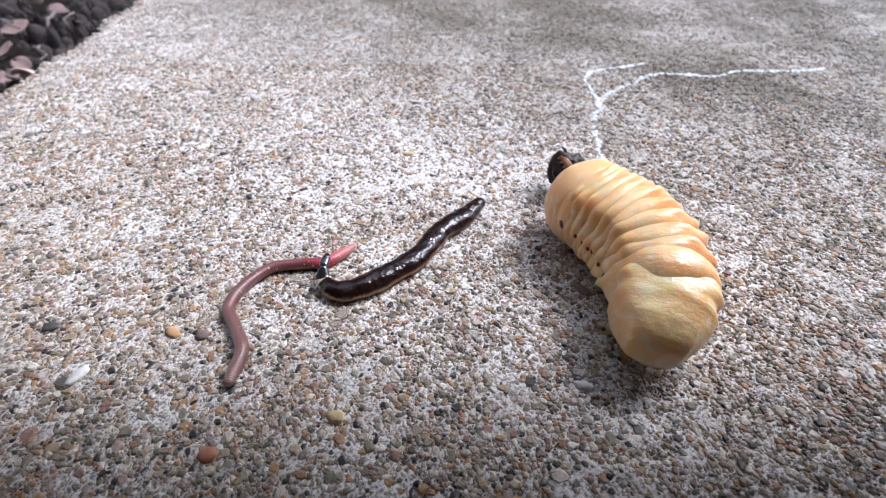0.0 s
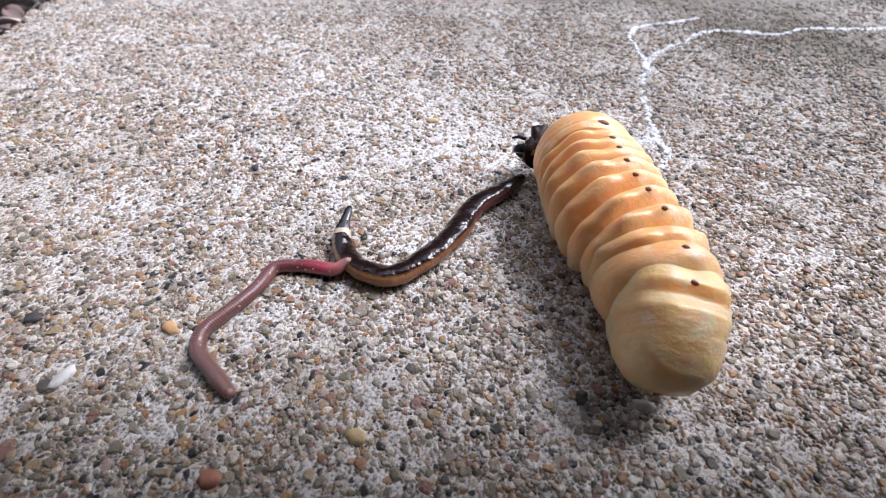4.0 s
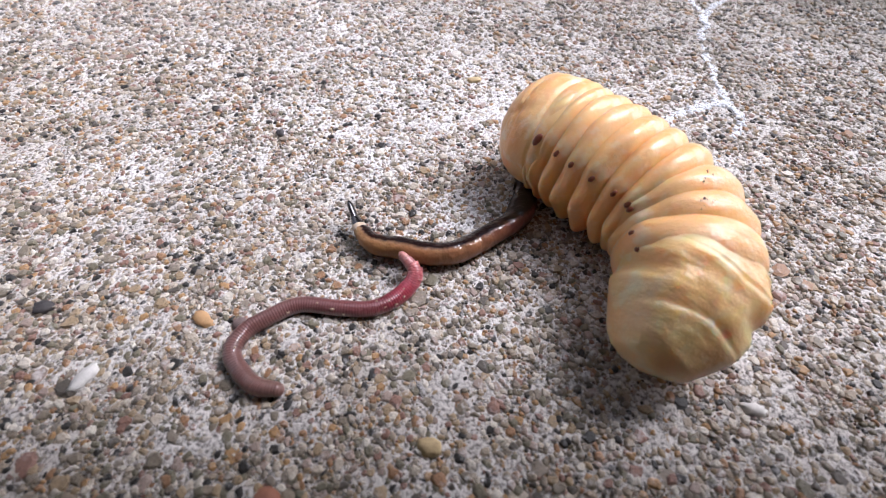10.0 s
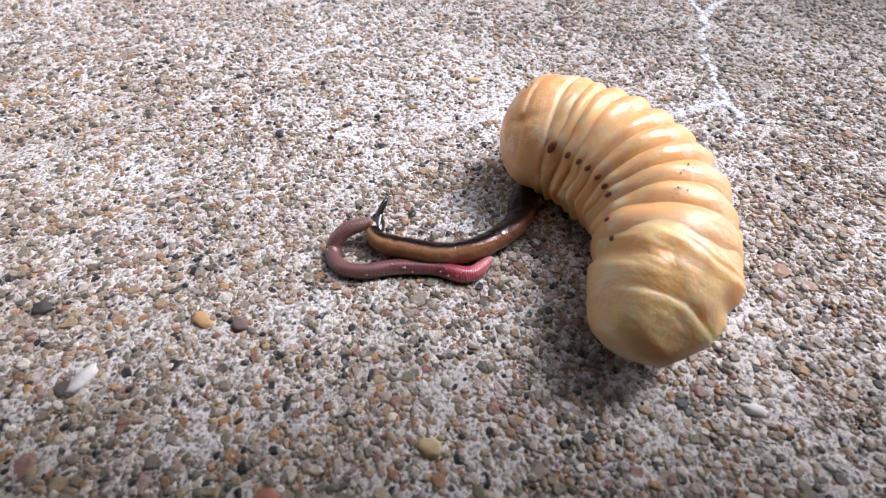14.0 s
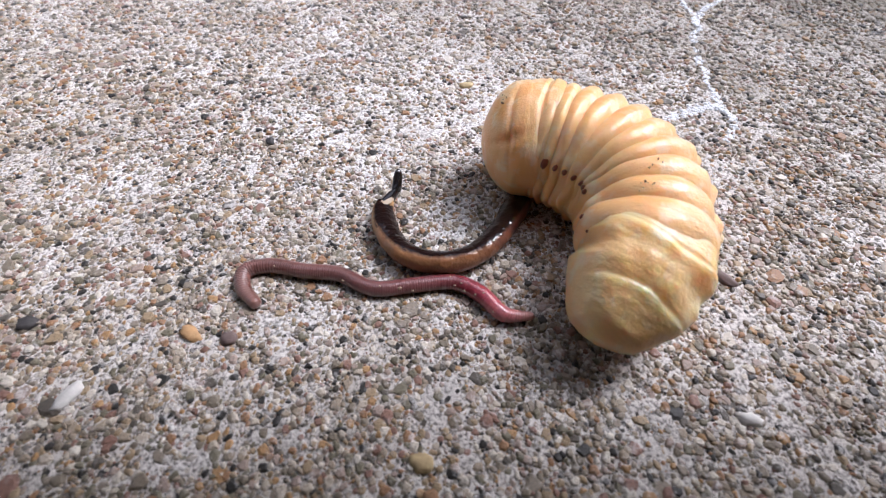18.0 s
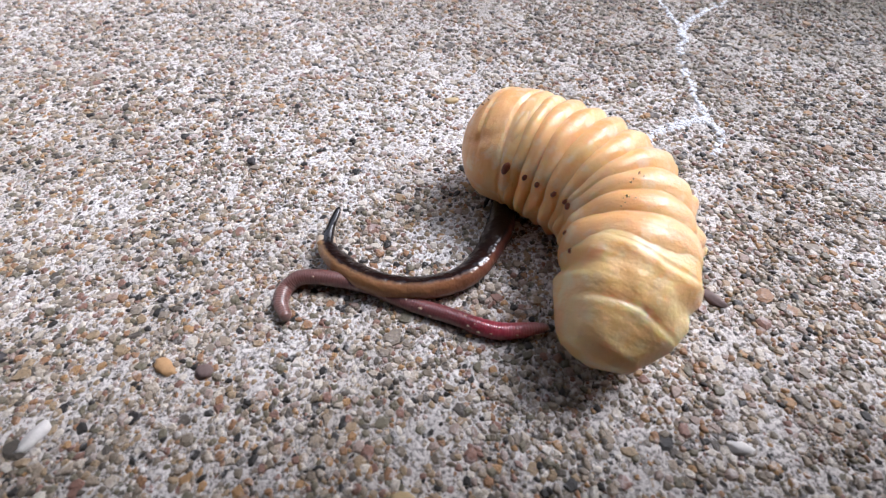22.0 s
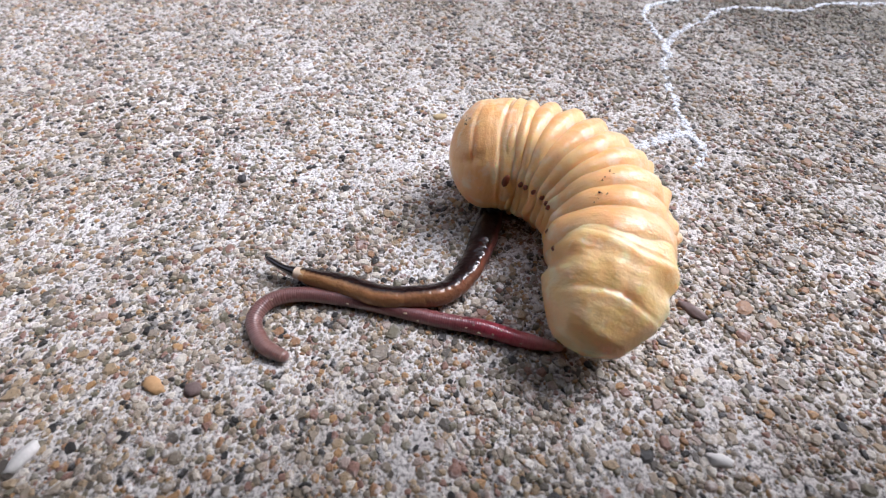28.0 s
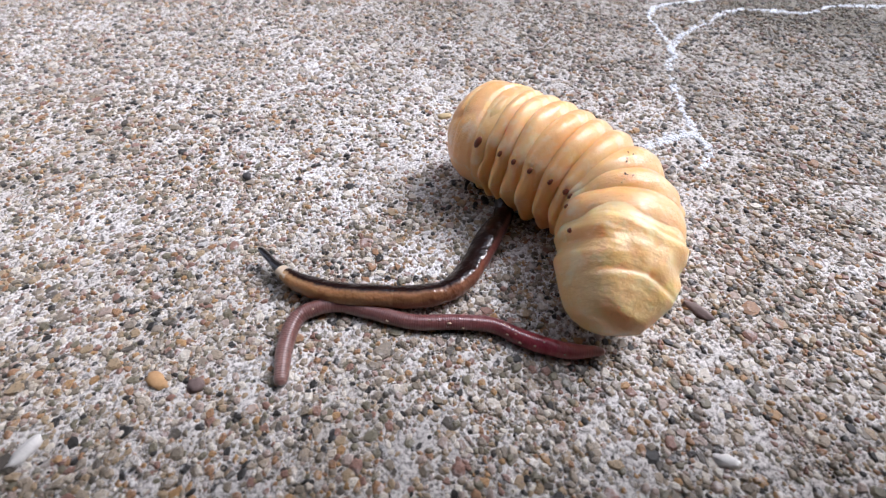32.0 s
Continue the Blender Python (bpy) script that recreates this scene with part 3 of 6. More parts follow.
def build_grub():
    ob = thing("beetle_grub", "plump cream-yellow beetle grub with dark brown head, curled on concrete", "grub", (0.045, 0.0, 0.0))
    segments = []
    for n in range(12):
        seg = part("body_segment", segment_mesh(n), ob, label="greyish translucent tail end" if n == 11 else "")
        segments.append(seg)
        if n in (0, 3, 4, 5, 6, 7, 8, 10, 11):
            size = (0.60, 0.42, 1.1) if n == 0 else (0.40, 0.4, 0.62)
            x = {0: 3.0, 10: -0.4, 11: -3.2}.get(n, 0.1)
            for side in (-1, 1):
                skin = [abs(v.co.y) for v in seg.data.vertices if v.co.y * side > 0 and abs(v.co.z) < 0.8 * MM and abs(v.co.x - x * MM) < 0.5 * MM]
                part("spiracle", blob("spiracle", *size, SPOT, 0.1, n), seg, pose(x * MM, side * (sum(skin) / len(skin) - 0.12 * MM), 0.0, 0, 14, 0), "brown oval breathing hole")
    for n, a0, x0, count in ((5, 0.9, 0.0, 4), (8, -0.5, 0.4, 9), (6, 1.0, 0.2, 4), (9, -0.6, 0.5, 8), (0, -0.5, -4.6, 9)):
        rng = random.Random(70 + n)
        verts, faces, R = [], [], 8.3 if n == 0 else 9.45 if n > 7 else 10.1
        for k in range(count):
            a, x, s = a0 + rng.uniform(-0.12, 0.12), x0 + rng.uniform(-1.2, 1.2), rng.uniform(0.07, 0.17)
            c = Vector((x, math.sin(a) * R, math.cos(a) * R))
            base = len(verts)
            verts += [(c + Vector(d) * s) * MM for d in ((1, 0, 0), (-1, 0, 0), (0, 1, 0), (0, -1, 0), (0, 0, 1), (0, 0, -1))]
            faces += [(base + i, base + j, base + l) for i in (0, 1) for j in (2, 3) for l in (4, 5)]
        part("dirt_specks", mesh_of("dirt_specks", verts, faces, SOIL), segments[n], label="black specks of soil")
    head = part("head_capsule", blob("head_capsule", 3.8, 4.4, 4.1, HEAD_SHELL, 0.42, 3, 30, 44), ob, label="dark brown glossy head")
    for s in (-1, 1):
        part("mandible", horn("mandible", [(-2.4, s * 2.0, -1.2), (-4.2, s * 2.2, -1.9), (-5.4, s * 1.3, -2.3), (-5.9, s * 0.3, -2.4)], [1.1, 0.95, 0.6, 0.15], JAW), head)
        part("antenna", horn("antenna", [(-2.6, s * 3.0, 0.4), (-4.0, s * 4.0, 0.2), (-5.2, s * 4.4, -0.5)], [0.45, 0.38, 0.2], HEAD_SHELL), head)
        for k in range(3):
            part("leg", horn("leg", [(3.5 + 2.6 * k, s * 2.6, -0.4), (3.0 + 2.6 * k, s * 4.0, -1.4), (1.8 + 2.6 * k, s * 4.4, -2.4), (0.9 + 2.6 * k, s * 3.7, -2.9)], [0.95, 0.75, 0.5, 0.12], LEG), head)
    return ob, segments, head


def build_rings(name, label, category, count, radii, step, lean, material, colours, at, named):
    """A soft round body as a chain of short overlapping rings. radii(f): half width and half height in mm."""
    ob = thing(name, label, category, at)
    rings = []
    for n in range(count):
        f = n / (count - 1)
        w, h = radii(f)
        w0, h0 = radii(max(0.0, f - 1.0 / count))
        w1, h1 = radii(min(1.0, f + 1.0 / count))
        xs = [step * u for u in (-1.05, -0.8, -0.5, -0.25, 0.0, 0.25, 0.5, 0.8, 1.05)]

        def shape(x, a):
            u = x / step
            ww, hh = (w + (w0 - w) * -u * 0.5 if u < 0 else w + (w1 - w) * u * 0.5), (h + (h0 - h) * -u * 0.5 if u < 0 else h + (h1 - h) * u * 0.5)
            r = 1.0 / math.sqrt((math.sin(a) / ww) ** 2 + (math.cos(a) / hh) ** 2)
            if n == 0 and u < 0 or n == count - 1 and u > 0:
                r *= max(0.02, 1 - (abs(u) / 1.06) ** 2.2) ** 0.5
            return r * (1 - lean * math.cos(u * 4 * math.pi) * 0.5) * (1 - 0.06 * max(0.0, abs(u) - 0.8))
        me = tube("body_ring", shape, xs, material, 20, closed=n in (0, count - 1))
        piece, note = named(f)
        ring = part(piece, me, ob, label=note)
        ring.color = (*colours(f), 1.0)
        rings.append(ring)
    return ob, rings


def lerp_colour(stops, f):
    for (a, ca), (b, cb) in zip(stops, stops[1:]):
        if f <= b:
            s = (f - a) / (b - a)
            return tuple(u + (v - u) * s for u, v in zip(ca, cb))
    return stops[-1][1]


WORM_TONES = [(0.0, (0.27, 0.145, 0.12)), (0.12, (0.22, 0.105, 0.09)), (0.5, (0.21, 0.088, 0.082)), (0.70, (0.23, 0.075, 0.078)), (0.78, (0.20, 0.035, 0.045)), (0.86, (0.46, 0.06, 0.09)), (0.94, (0.58, 0.19, 0.195)), (1.0, (0.52, 0.27, 0.24))]
FLAT_TONES = [(0.0, (0.008, 0.007, 0.007)), (0.102, (0.008, 0.007, 0.007)), (0.110, (0.70, 0.56, 0.38)), (0.125, (0.52, 0.31, 0.15)), (0.14, (0.43, 0.22, 0.092)), (0.35, (0.36, 0.175, 0.078)), (0.55, (0.28, 0.125, 0.062)), (0.72, (0.17, 0.06, 0.045)), (0.86, (0.10, 0.035, 0.035)), (0.95, (0.04, 0.02, 0.02)), (1.0, (0.015, 0.012, 0.012))]


def worm_radius(f):
    r = 1.22 * min(1.0, 0.78 + f * 3.2, 0.55 + (1 - f) * 6.0)
    if 0.76 < f < 0.9:
        r += 0.10 * math.sin((f - 0.76) / 0.14 * math.pi)
    return r, r


def flat_radius(f):
    if f < 0.11:
        w = 0.72 + 9.2 * f - 0.30 * math.exp(-((f - 0.055) / 0.02) ** 2)
        return w, 0.62 * w
    w = min(2.55, 1.72 + (f - 0.11) * 5.0)
    w = min(w, 1.4 + (1 - f) * 9.0) * (1 + 0.05 * math.sin(f * 41) + 0.03 * math.sin(f * 97))
    return w, min(1.9, w * 0.76)


grub, grub_segments, grub_head = build_grub()
def build_grit(rings):
    """Grains that stick to the earthworm's slime."""
    for n, a, s in ((12, -0.6, 0.20), (24, -1.1, 0.26), (30, -0.2, 0.18), (33, -0.7, 0.30), (35, -1.3, 0.2), (41, 0.2, 0.18), (42, -0.9, 0.22), (43, -0.4, 0.2), (44, -1.2, 0.3), (46, -0.9, 0.24), (47, -0.2, 0.2), (50, -1.0, 0.18)):
        grain = blob("grit", s, s * 0.8, s * 0.7, GRIT, 0.5, n, 5, 7)
        part("grit", grain, rings[n], pose(0.1 * MM, math.sin(a) * 1.2 * MM, math.cos(a) * 1.2 * MM), "pale sand grain stuck to the slime")


earthworm, worm_rings = build_rings("earthworm", "slender purplish-brown earthworm with a pink front end on the slab", "earthworm", 56, worm_radius, 0.95, 0.012, WORM, lambda f: lerp_colour(WORM_TONES, f), (0.0, -0.02, 0.0), lambda f: ("snout", "pale pink tapering snout") if f > 0.95 else ("clitellum", "swollen dark red saddle") if 0.77 < f < 0.89 else ("body_ring", ""))
flatworm, flat_rings = build_rings("land_flatworm", "slimy brown land flatworm with a dark back stripe and black head", "flatworm", 56, flat_radius, 1.0, 0.0, FLATWORM, lambda f: lerp_colour(FLAT_TONES, f), (0.02, 0.0, 0.0), lambda f: ("head", "shiny black spade-shaped head") if f < 0.105 else ("collar", "pale cream collar") if f < 0.12 else ("body_ring", ""))
build_grit(worm_rings)
for ring in flat_rings:
    if not ring.name.startswith("body_ring"):
        ring.data.materials[0] = FLAT_HEAD if ring.name.startswith("head") else FLAT_COLLAR


# ---------------------------------------------------------------- grains of the slab
def grain_shapes(count, sides, seed):
    """Outlines of worn grains: verts (count, 3 * sides + 1, 3), about 1 mm across, resting at z 0, and their faces."""
    rng = np.random.default_rng(seed)
    a = (np.arange(sides) / sides * 2 * math.pi)[None] + rng.uniform(-0.28, 0.28, (count, sides)) + rng.uniform(0, 6.28, (count, 1))
    r = 0.5 * rng.uniform(0.72, 1.12, (count, sides))
    long, turn = rng.uniform(0.62, 1.0, count), rng.uniform(0, 3.14, count)
    low = np.stack([np.cos(a) * r, np.sin(a) * r * long[:, None], np.full_like(a, -0.55)], -1)
    rim = low * np.array([0.84, 0.84, 0.0]) + rng.uniform(-0.02, 0.02, (count, sides, 3))
    tilt = rng.uniform(-0.22, 0.22, (count, 1, 2))
    rim[..., 2] = 0.20 + (rim[..., :2] * tilt).sum(-1)
    mid = rim.mean(1, keepdims=True)
    rim[..., 2] -= 0.10
    top = mid + (rim - mid) * np.array([0.58, 0.58, 0.0]) + rng.uniform(-0.05, 0.05, (count, 1, 3)) * np.array([1, 1, 0])
    top[..., 2] = mid[..., 2] + (top[..., :2] * tilt).sum(-1) + 0.03 + rng.uniform(-0.02, 0.02, (count, sides))
    cap = top.mean(1, keepdims=True) + np.array([0, 0, 0.03])
    verts = np.concatenate([low, rim, top, cap], 1)
    c, s = np.cos(turn)[:, None], np.sin(turn)[:, None]
    x, y = verts[..., 0].copy(), verts[..., 1].copy()
    verts[..., 0], verts[..., 1] = c * x - s * y, s * x + c * y
    k = np.arange(sides)
    j = (k + 1) % sides
    quads = np.stack([k, j, j + sides, k + sides], -1)
    quads = np.concatenate([quads, quads + sides])
    tris = np.stack([k + 2 * sides, j + 2 * sides, np.full(sides, 3 * sides)], -1)
    return verts, quads, tris


def scatter(y0, y1, step, sides, seed, size):
    """Even but unordered places for grains over the slab between two distances, in mm, and their sizes."""
    rng = np.random.default_rng(seed)
    ys = np.arange(y0, y1, step * 0.87)
    xs = np.arange(-330, 380, step)
    gx, gy = np.meshgrid(xs, ys)
    gx = gx + (np.arange(len(ys)) % 2)[:, None] * step * 0.5
    gx, gy = (gx + rng.uniform(-0.36, 0.36, gx.shape) * step).ravel(), (gy + rng.uniform(-0.36, 0.36, gy.shape) * step).ravel()
    reach = 78 + (gy + 62) * 0.86
    keep = (np.abs(gx - 18) < reach) & (gx > slab_edge(gy) + 1.5)
    gx, gy = gx[keep], gy[keep]
    s = size * rng.lognormal(0.0, 0.27, len(gx)).clip(0.5, 1.9)
    big = rng.random(len(gx)) < 0.035
    s[big] *= rng.uniform(1.25, 1.7, big.sum())
    sink = rng.uniform(-0.24, 0.14, len(gx)) - 0.42 * (value_noise(gx, gy, 9, 21) - 0.55).clip(0, 1) - 0.3 * (value_noise(gx, gy, 31, 22) - 0.6).clip(0, 1)
    return gx, gy, s, sink


def grains_mesh(name, places, sides, seed, material):
    gx, gy, s, sink = places
    verts, quads, tris = grain_shapes(len(gx), sides, seed)
    verts = verts * s[:, None, None]
    verts[..., 0] += gx[:, None]
    verts[..., 1] += gy[:, None]
    verts[..., 2] = verts[..., 2].clip(-0.6, 0.42) + (slab_height(gx, gy) + sink)[:, None]
    per = verts.shape[1]
    off = (np.arange(len(gx)) * per)[:, None, None]
    return bulk_mesh(name, verts.reshape(-1, 3) * MM, [(quads[None] + off).reshape(-1, 4), (tris[None] + off).reshape(-1, 3)], material, False)


def build_grains():
    near = scatter(-64, 48, 0.94, 7, 31, 1.30)
    gx, gy, s, sink = near
    # the grains of one stretch close to the camera are pieces of their own
    pick = np.nonzero((gx > -7) & (gx < 10) & (gy > -51) & (gy < -35))[0][:300]
    shapes, quads, tris = grain_shapes(14, 7, 77)
    kinds = [mesh_of("pebble", v * MM, [*map(tuple, quads.tolist()), *map(tuple, tris.tolist())], STONE_SINGLE, False) for v in shapes]
    rng = random.Random(9)
    height = slab_height(gx, gy)
    for n, i in enumerate(pick):
        m = Matrix.Translation((gx[i] * MM, gy[i] * MM, (height[i] + sink[i]) * MM)) @ pose(0, 0, 0, 0, 0, rng.uniform(0, 360)) @ Matrix.Diagonal((s[i], s[i], s[i] * 0.85, 1))
        part("pebble", kinds[n % len(kinds)], slab, m)
    rest = np.setdiff1d(np.arange(len(gx)), pick)
    for name, me in (("sand_grains", grains_mesh("sand_grains", [v[rest] for v in near], 7, 32, STONE_MANY)),
                     ("sand_grains", grains_mesh("sand_grains", scatter(-64, 18, 0.58, 5, 41, 0.58), 5, 42, STONE_MANY)),
                     ("sand_grains", grains_mesh("sand_grains", scatter(48, 112, 1.25, 6, 33, 1.6), 6, 34, STONE_MUTED)),
                     ("sand_grains", grains_mesh("sand_grains", scatter(112, 262, 1.9, 5, 35, 2.2), 5, 36, STONE_FAINT))):
        tagged(part(name, me, slab), kind="stuff")


build_grains()


# ---------------------------------------------------------------- small things on and beside the slab
def crust_line(points, width, seed):
    """Flecks of white crust strung along a line on the slab, in mm: outlines, to be joined."""
    rng = np.random.default_rng(seed)
    line = smooth_line([(x, y, 0) for x, y in points], 400)
    run = np.linalg.norm(np.diff(line, axis=0), axis=1).sum()
    count = int(run * 8.5 * max(1.0, width))
    at = line[(rng.random(count) * 399).astype(int)]
    spread = width * (0.4 + 1.2 * value_noise(at[:, 0], at[:, 1], 7, seed))
    at = at + rng.normal(0, 0.45, at.shape) * spread[:, None]
    sway = value_noise(at[:, 0], at[:, 1], 4, seed + 1) - 0.5
    at[:, 0] += 2.2 * sway
    keep = rng.random(count) < 0.35 + 0.65 * value_noise(at[:, 0], at[:, 1], 5, seed + 2)
    return at[keep]


def build_crust():
    lines = [[(106, 112), (93.4, 107.3), (79.4, 101.6), (74.8, 90.1), (74.0, 72.0), (69, 57), (66.8, 48), (65.3, 38), (64.4, 30.4)],
             [(64.4, 30.4), (59, 29.3), (54, 27.0), (49, 22.8), (45, 19.5)],
             [(64.4, 30.4), (65.6, 24.5), (63.5, 20), (60.3, 16.8)],
             [(74.0, 72.0), (81, 80.4), (95.4, 93.4), (108, 100), (128, 97.8), (143, 103), (163, 103), (180, 106)]]
    for n, (pts, width) in enumerate(zip(lines, (0.9, 1.3, 0.8, 1.1))):
        at = crust_line(pts, width, 60 + n)
        shapes, quads, tris = grain_shapes(len(at), 6, 90 + n)
        size = np.random.default_rng(n).uniform(0.5, 1.5, len(at))
        shapes = shapes * (size[:, None, None] * np.array([1.0, 1.0, 0.5]))
        shapes[..., 0] += at[:, :1]
        shapes[..., 1] += at[:, 1:2]
        shapes[..., 2] += (slab_height(at[:, 0], at[:, 1]) + 0.22)[:, None]
        off = (np.arange(len(at)) * shapes.shape[1])[:, None, None]
        me = bulk_mesh("crust_vein", shapes.reshape(-1, 3) * MM, [(quads[None] + off).reshape(-1, 4), (tris[None] + off).reshape(-1, 3)], SALT)
        part("crust_vein", me, slab, label="white mineral crust running as a vein over the concrete")


def build_pebbles():
    """The pebbles that stand out among the grains."""
    tones = {"white": (0.72, 0.70, 0.66), "dark": (0.055, 0.05, 0.05), "orange": (0.50, 0.30, 0.14), "yellow": (0.50, 0.38, 0.20), "purple": (0.17, 0.12, 0.11), "red": (0.35, 0.15, 0.09)}
    mats = {k: plain("pebble_" + k, c, 0.65, 0.25, 1200, 0.4) for k, c in tones.items()}
    for n, (x, y, rx, ry, turn, tone) in enumerate([
            (-47.2, -36.2, 2.2, 0.95, 62, "white"), (-59.0, -26.0, 1.5, 1.2, 10, "dark"), (-29.1, -28.1, 1.25, 1.15, 0, "purple"),
            (-34.8, -27.4, 2.0, 1.0, -35, "orange"), (40.5, -38.8, 1.7, 0.9, -15, "white"), (-1.1, -44.0, 1.1, 1.5, 80, "yellow"),
            (45.6, -17.0, 2.4, 1.1, -48, "purple"), (-34.3, 15.8, 0.8, 1.2, 20, "dark"), (6.5, 37.1, 1.6, 1.0, 10, "yellow"),
            (-19.5, -49.8, 1.4, 1.2, 0, "red"), (34.0, 35.5, 1.1, 1.3, 0, "white")]):
        z = float(slab_height(np.array([x]), np.array([y]))[0])
        me = blob("pebble", rx, ry, 0.75, mats[tone], 0.35, n * 3.1, 8, 14)
        part("pebble", me, slab, pose(x * MM, y * MM, (z + 0.32) * MM, 0, 0, turn), f"{tone} rounded pebble set in the concrete")


def build_crumbs():
    """Clods and crumbs of soil heaped beside the slab."""
    rng = np.random.default_rng(15)
    count = 900
    gx, gy = rng.uniform(-430, -160, count), rng.uniform(70, 420, count)
    keep = gx < slab_edge(gy) - 6
    gx, gy = gx[keep], gy[keep]
    shapes, quads, tris = grain_shapes(len(gx), 7, 16)
    size = 6.0 * rng.lognormal(0, 0.5, len(gx)).clip(0.4, 3.0)
    shapes = shapes * size[:, None, None] * np.array([1.0, 1.0, 1.4])
    shapes[..., 0] += gx[:, None]
    shapes[..., 1] += gy[:, None]
    shapes[..., 2] += (-43 + 5 * value_noise(gx, gy, 40, 3))[:, None]
    off = (np.arange(len(gx)) * shapes.shape[1])[:, None, None]
    me = bulk_mesh("soil_crumbs", shapes.reshape(-1, 3) * MM, [(quads[None] + off).reshape(-1, 4), (tris[None] + off).reshape(-1, 3)], CRUMB)
    tagged(part("soil_crumbs", me, ground), kind="stuff")


def build_litter():
    rng = random.Random(4)
    for n, (x0, y0, x1, y1, r) in enumerate([(-297, 325, -277, 270, 1.7), (-281, 308, -266, 278, 1.0), (-238, 172, -206, 160, 1.0), (-332, 300, -285, 255, 0.9), (-262, 235, -226, 196, 0.8)]):
        pts, radii = [], []
        for k in range(9):
            s = k / 8
            pts.append((x0 + (x1 - x0) * s + rng.uniform(-4, 4), y0 + (y1 - y0) * s + rng.uniform(-3, 3), -38 + 14 * math.sin(s * 2.4) * rng.uniform(0.7, 1.0)))
            radii.append(r * (1.15 - 0.6 * s))
        ob = new("twig", horn("twig", pts, radii, TWIG, 8))
        tagged(ob, "thin dry brown twig lying on dark soil", "twig", "litter beside the slab")
    for n, (x, y, z, size, turn) in enumerate([(-186, 136, -15, 13, 20), (-332, 336, -30, 18, 120), (-279, 227, -34, 15, 220), (-234, 172, -31, 15, 300), (-302, 272, -33, 19, 60), (-252, 206, -35, 12, 160), (-300, 318, -32, 14, 10)]):
        verts, faces = [], []
        for i in range(9):
            s = i / 8
            w = math.sin(math.pi * min(1.0, s * 0.94 + 0.05)) ** 0.8 * 0.42
            for side in (-1, -0.5, 0, 0.5, 1):
                verts.append(((s - 0.5) * size * MM, side * w * size * MM, (0.16 * abs(side) + 0.10 * math.sin(s * 4 + n)) * size * MM))
        for i in range(8):
            for k in range(4):
                faces.append((i * 5 + k, (i + 1) * 5 + k, (i + 1) * 5 + k + 1, i * 5 + k + 1))
        me = mesh_of("dry_leaf", verts, faces, PALE_LEAF if n in (0, 1) else DRY_LEAF)
        ob = new("dry_leaf", me)
        solid = ob.modifiers.new("thick", "SOLIDIFY")
        solid.thickness = 0.0005
        ob.matrix_basis = pose(x * MM, y * MM, z * MM, rng.uniform(-25, 25), rng.uniform(-20, 20), turn)
        tagged(ob, "curled dry pinkish-brown leaf scrap on dark soil", "leaf", "litter beside the slab")


build_crumbs()
build_crust()
build_pebbles()
build_litter()


# ---------------------------------------------------------------- what moves
grub_at(0, -88, (48.7, 17.6, 7.0), (46.8, 5.7, 9.0), (49.0, 0.2, 9.7), (55.8, -11.4, 9.8), (56.7, -21.9, 9.3), (53.7, -30.4, 8.6), (50.9, -35.1, 7.2))
grub_at(1, -50, (40.1, 19.2, 7.0), (44.6, 8.7, 9.0), (45.4, 1.7, 9.7), (49.8, -10.3, 9.8), (51.4, -21.8, 9.3), (46.1, -33.3, 8.6), (42.9, -38.8, 7.2))
grub_at(2, -14, (34.3, 17.1, 7.0), (39.2, 12.5, 9.0), (39.0, 5.2, 9.7), (39.7, -11.1, 9.8), (43.8, -22.0, 9.3), (42.6, -33.8, 8.6), (39.9, -39.0, 7.2))
grub_at(2.5, -8, (32.1, 14.9, 7.0), (38.8, 13.5, 9.0), (38.7, 5.9, 9.7), (39.6, -10.5, 9.8), (43.0, -21.6, 9.3), (42.2, -33.7, 8.6), (38.1, -38.6, 7.2))
grub_at(4.5, -3, (31.3, 15.7, 7.0), (39.4, 14.7, 9.0), (38.3, 6.1, 9.7), (40.1, -8.5, 9.8), (43.1, -18.3, 9.3), (42.6, -30.5, 8.6), (38.9, -36.2, 7.2))
grub_at(5, 2, (31.0, 15.1, 7.0), (41.0, 13.9, 9.0), (38.9, 5.4, 9.7), (40.5, -8.5, 9.8), (43.8, -18.0, 9.3), (43.1, -29.6, 8.6), (38.8, -35.1, 7.2))
grub_at(5.5, 14, (24.9, 14.0, 7.0), (35.6, 11.6, 9.0), (35.7, 4.7, 9.7), (39.5, -8.6, 9.8), (43.7, -17.2, 9.3), (41.9, -28.8, 8.6), (36.2, -35.7, 7.2))
grub_at(6, 28, (20.6, 7.0, 7.0), (29.1, 11.1, 9.0), (31.4, 3.1, 9.7), (36.4, -8.9, 9.8), (40.0, -18.3, 9.3), (38.2, -28.4, 8.6), (32.7, -34.8, 7.2))
grub_at(6.5, 42, (16.5, 3.0, 6.0), (17.5, 5.4, 9.0), (23.0, 2.2, 9.7), (31.5, -7.4, 9.8), (36.6, -15.1, 9.3), (34.5, -26.7, 8.6), (29.0, -34.8, 7.2))
grub_at(7, 56, (17.9, -2.1, 5.2), (13.3, 4.1, 9.0), (18.8, 1.0, 9.7), (27.5, -7.1, 9.8), (32.1, -15.4, 9.3), (29.4, -26.2, 8.6), (23.9, -34.8, 7.2))
grub_at(7.5, 64, (15.8, -2.8, 5.2), (10.5, 3.4, 9.0), (16.3, 0.4, 9.7), (26.1, -6.3, 9.8), (31.2, -15.2, 9.3), (28.5, -26.3, 8.6), (22.9, -34.8, 7.2))
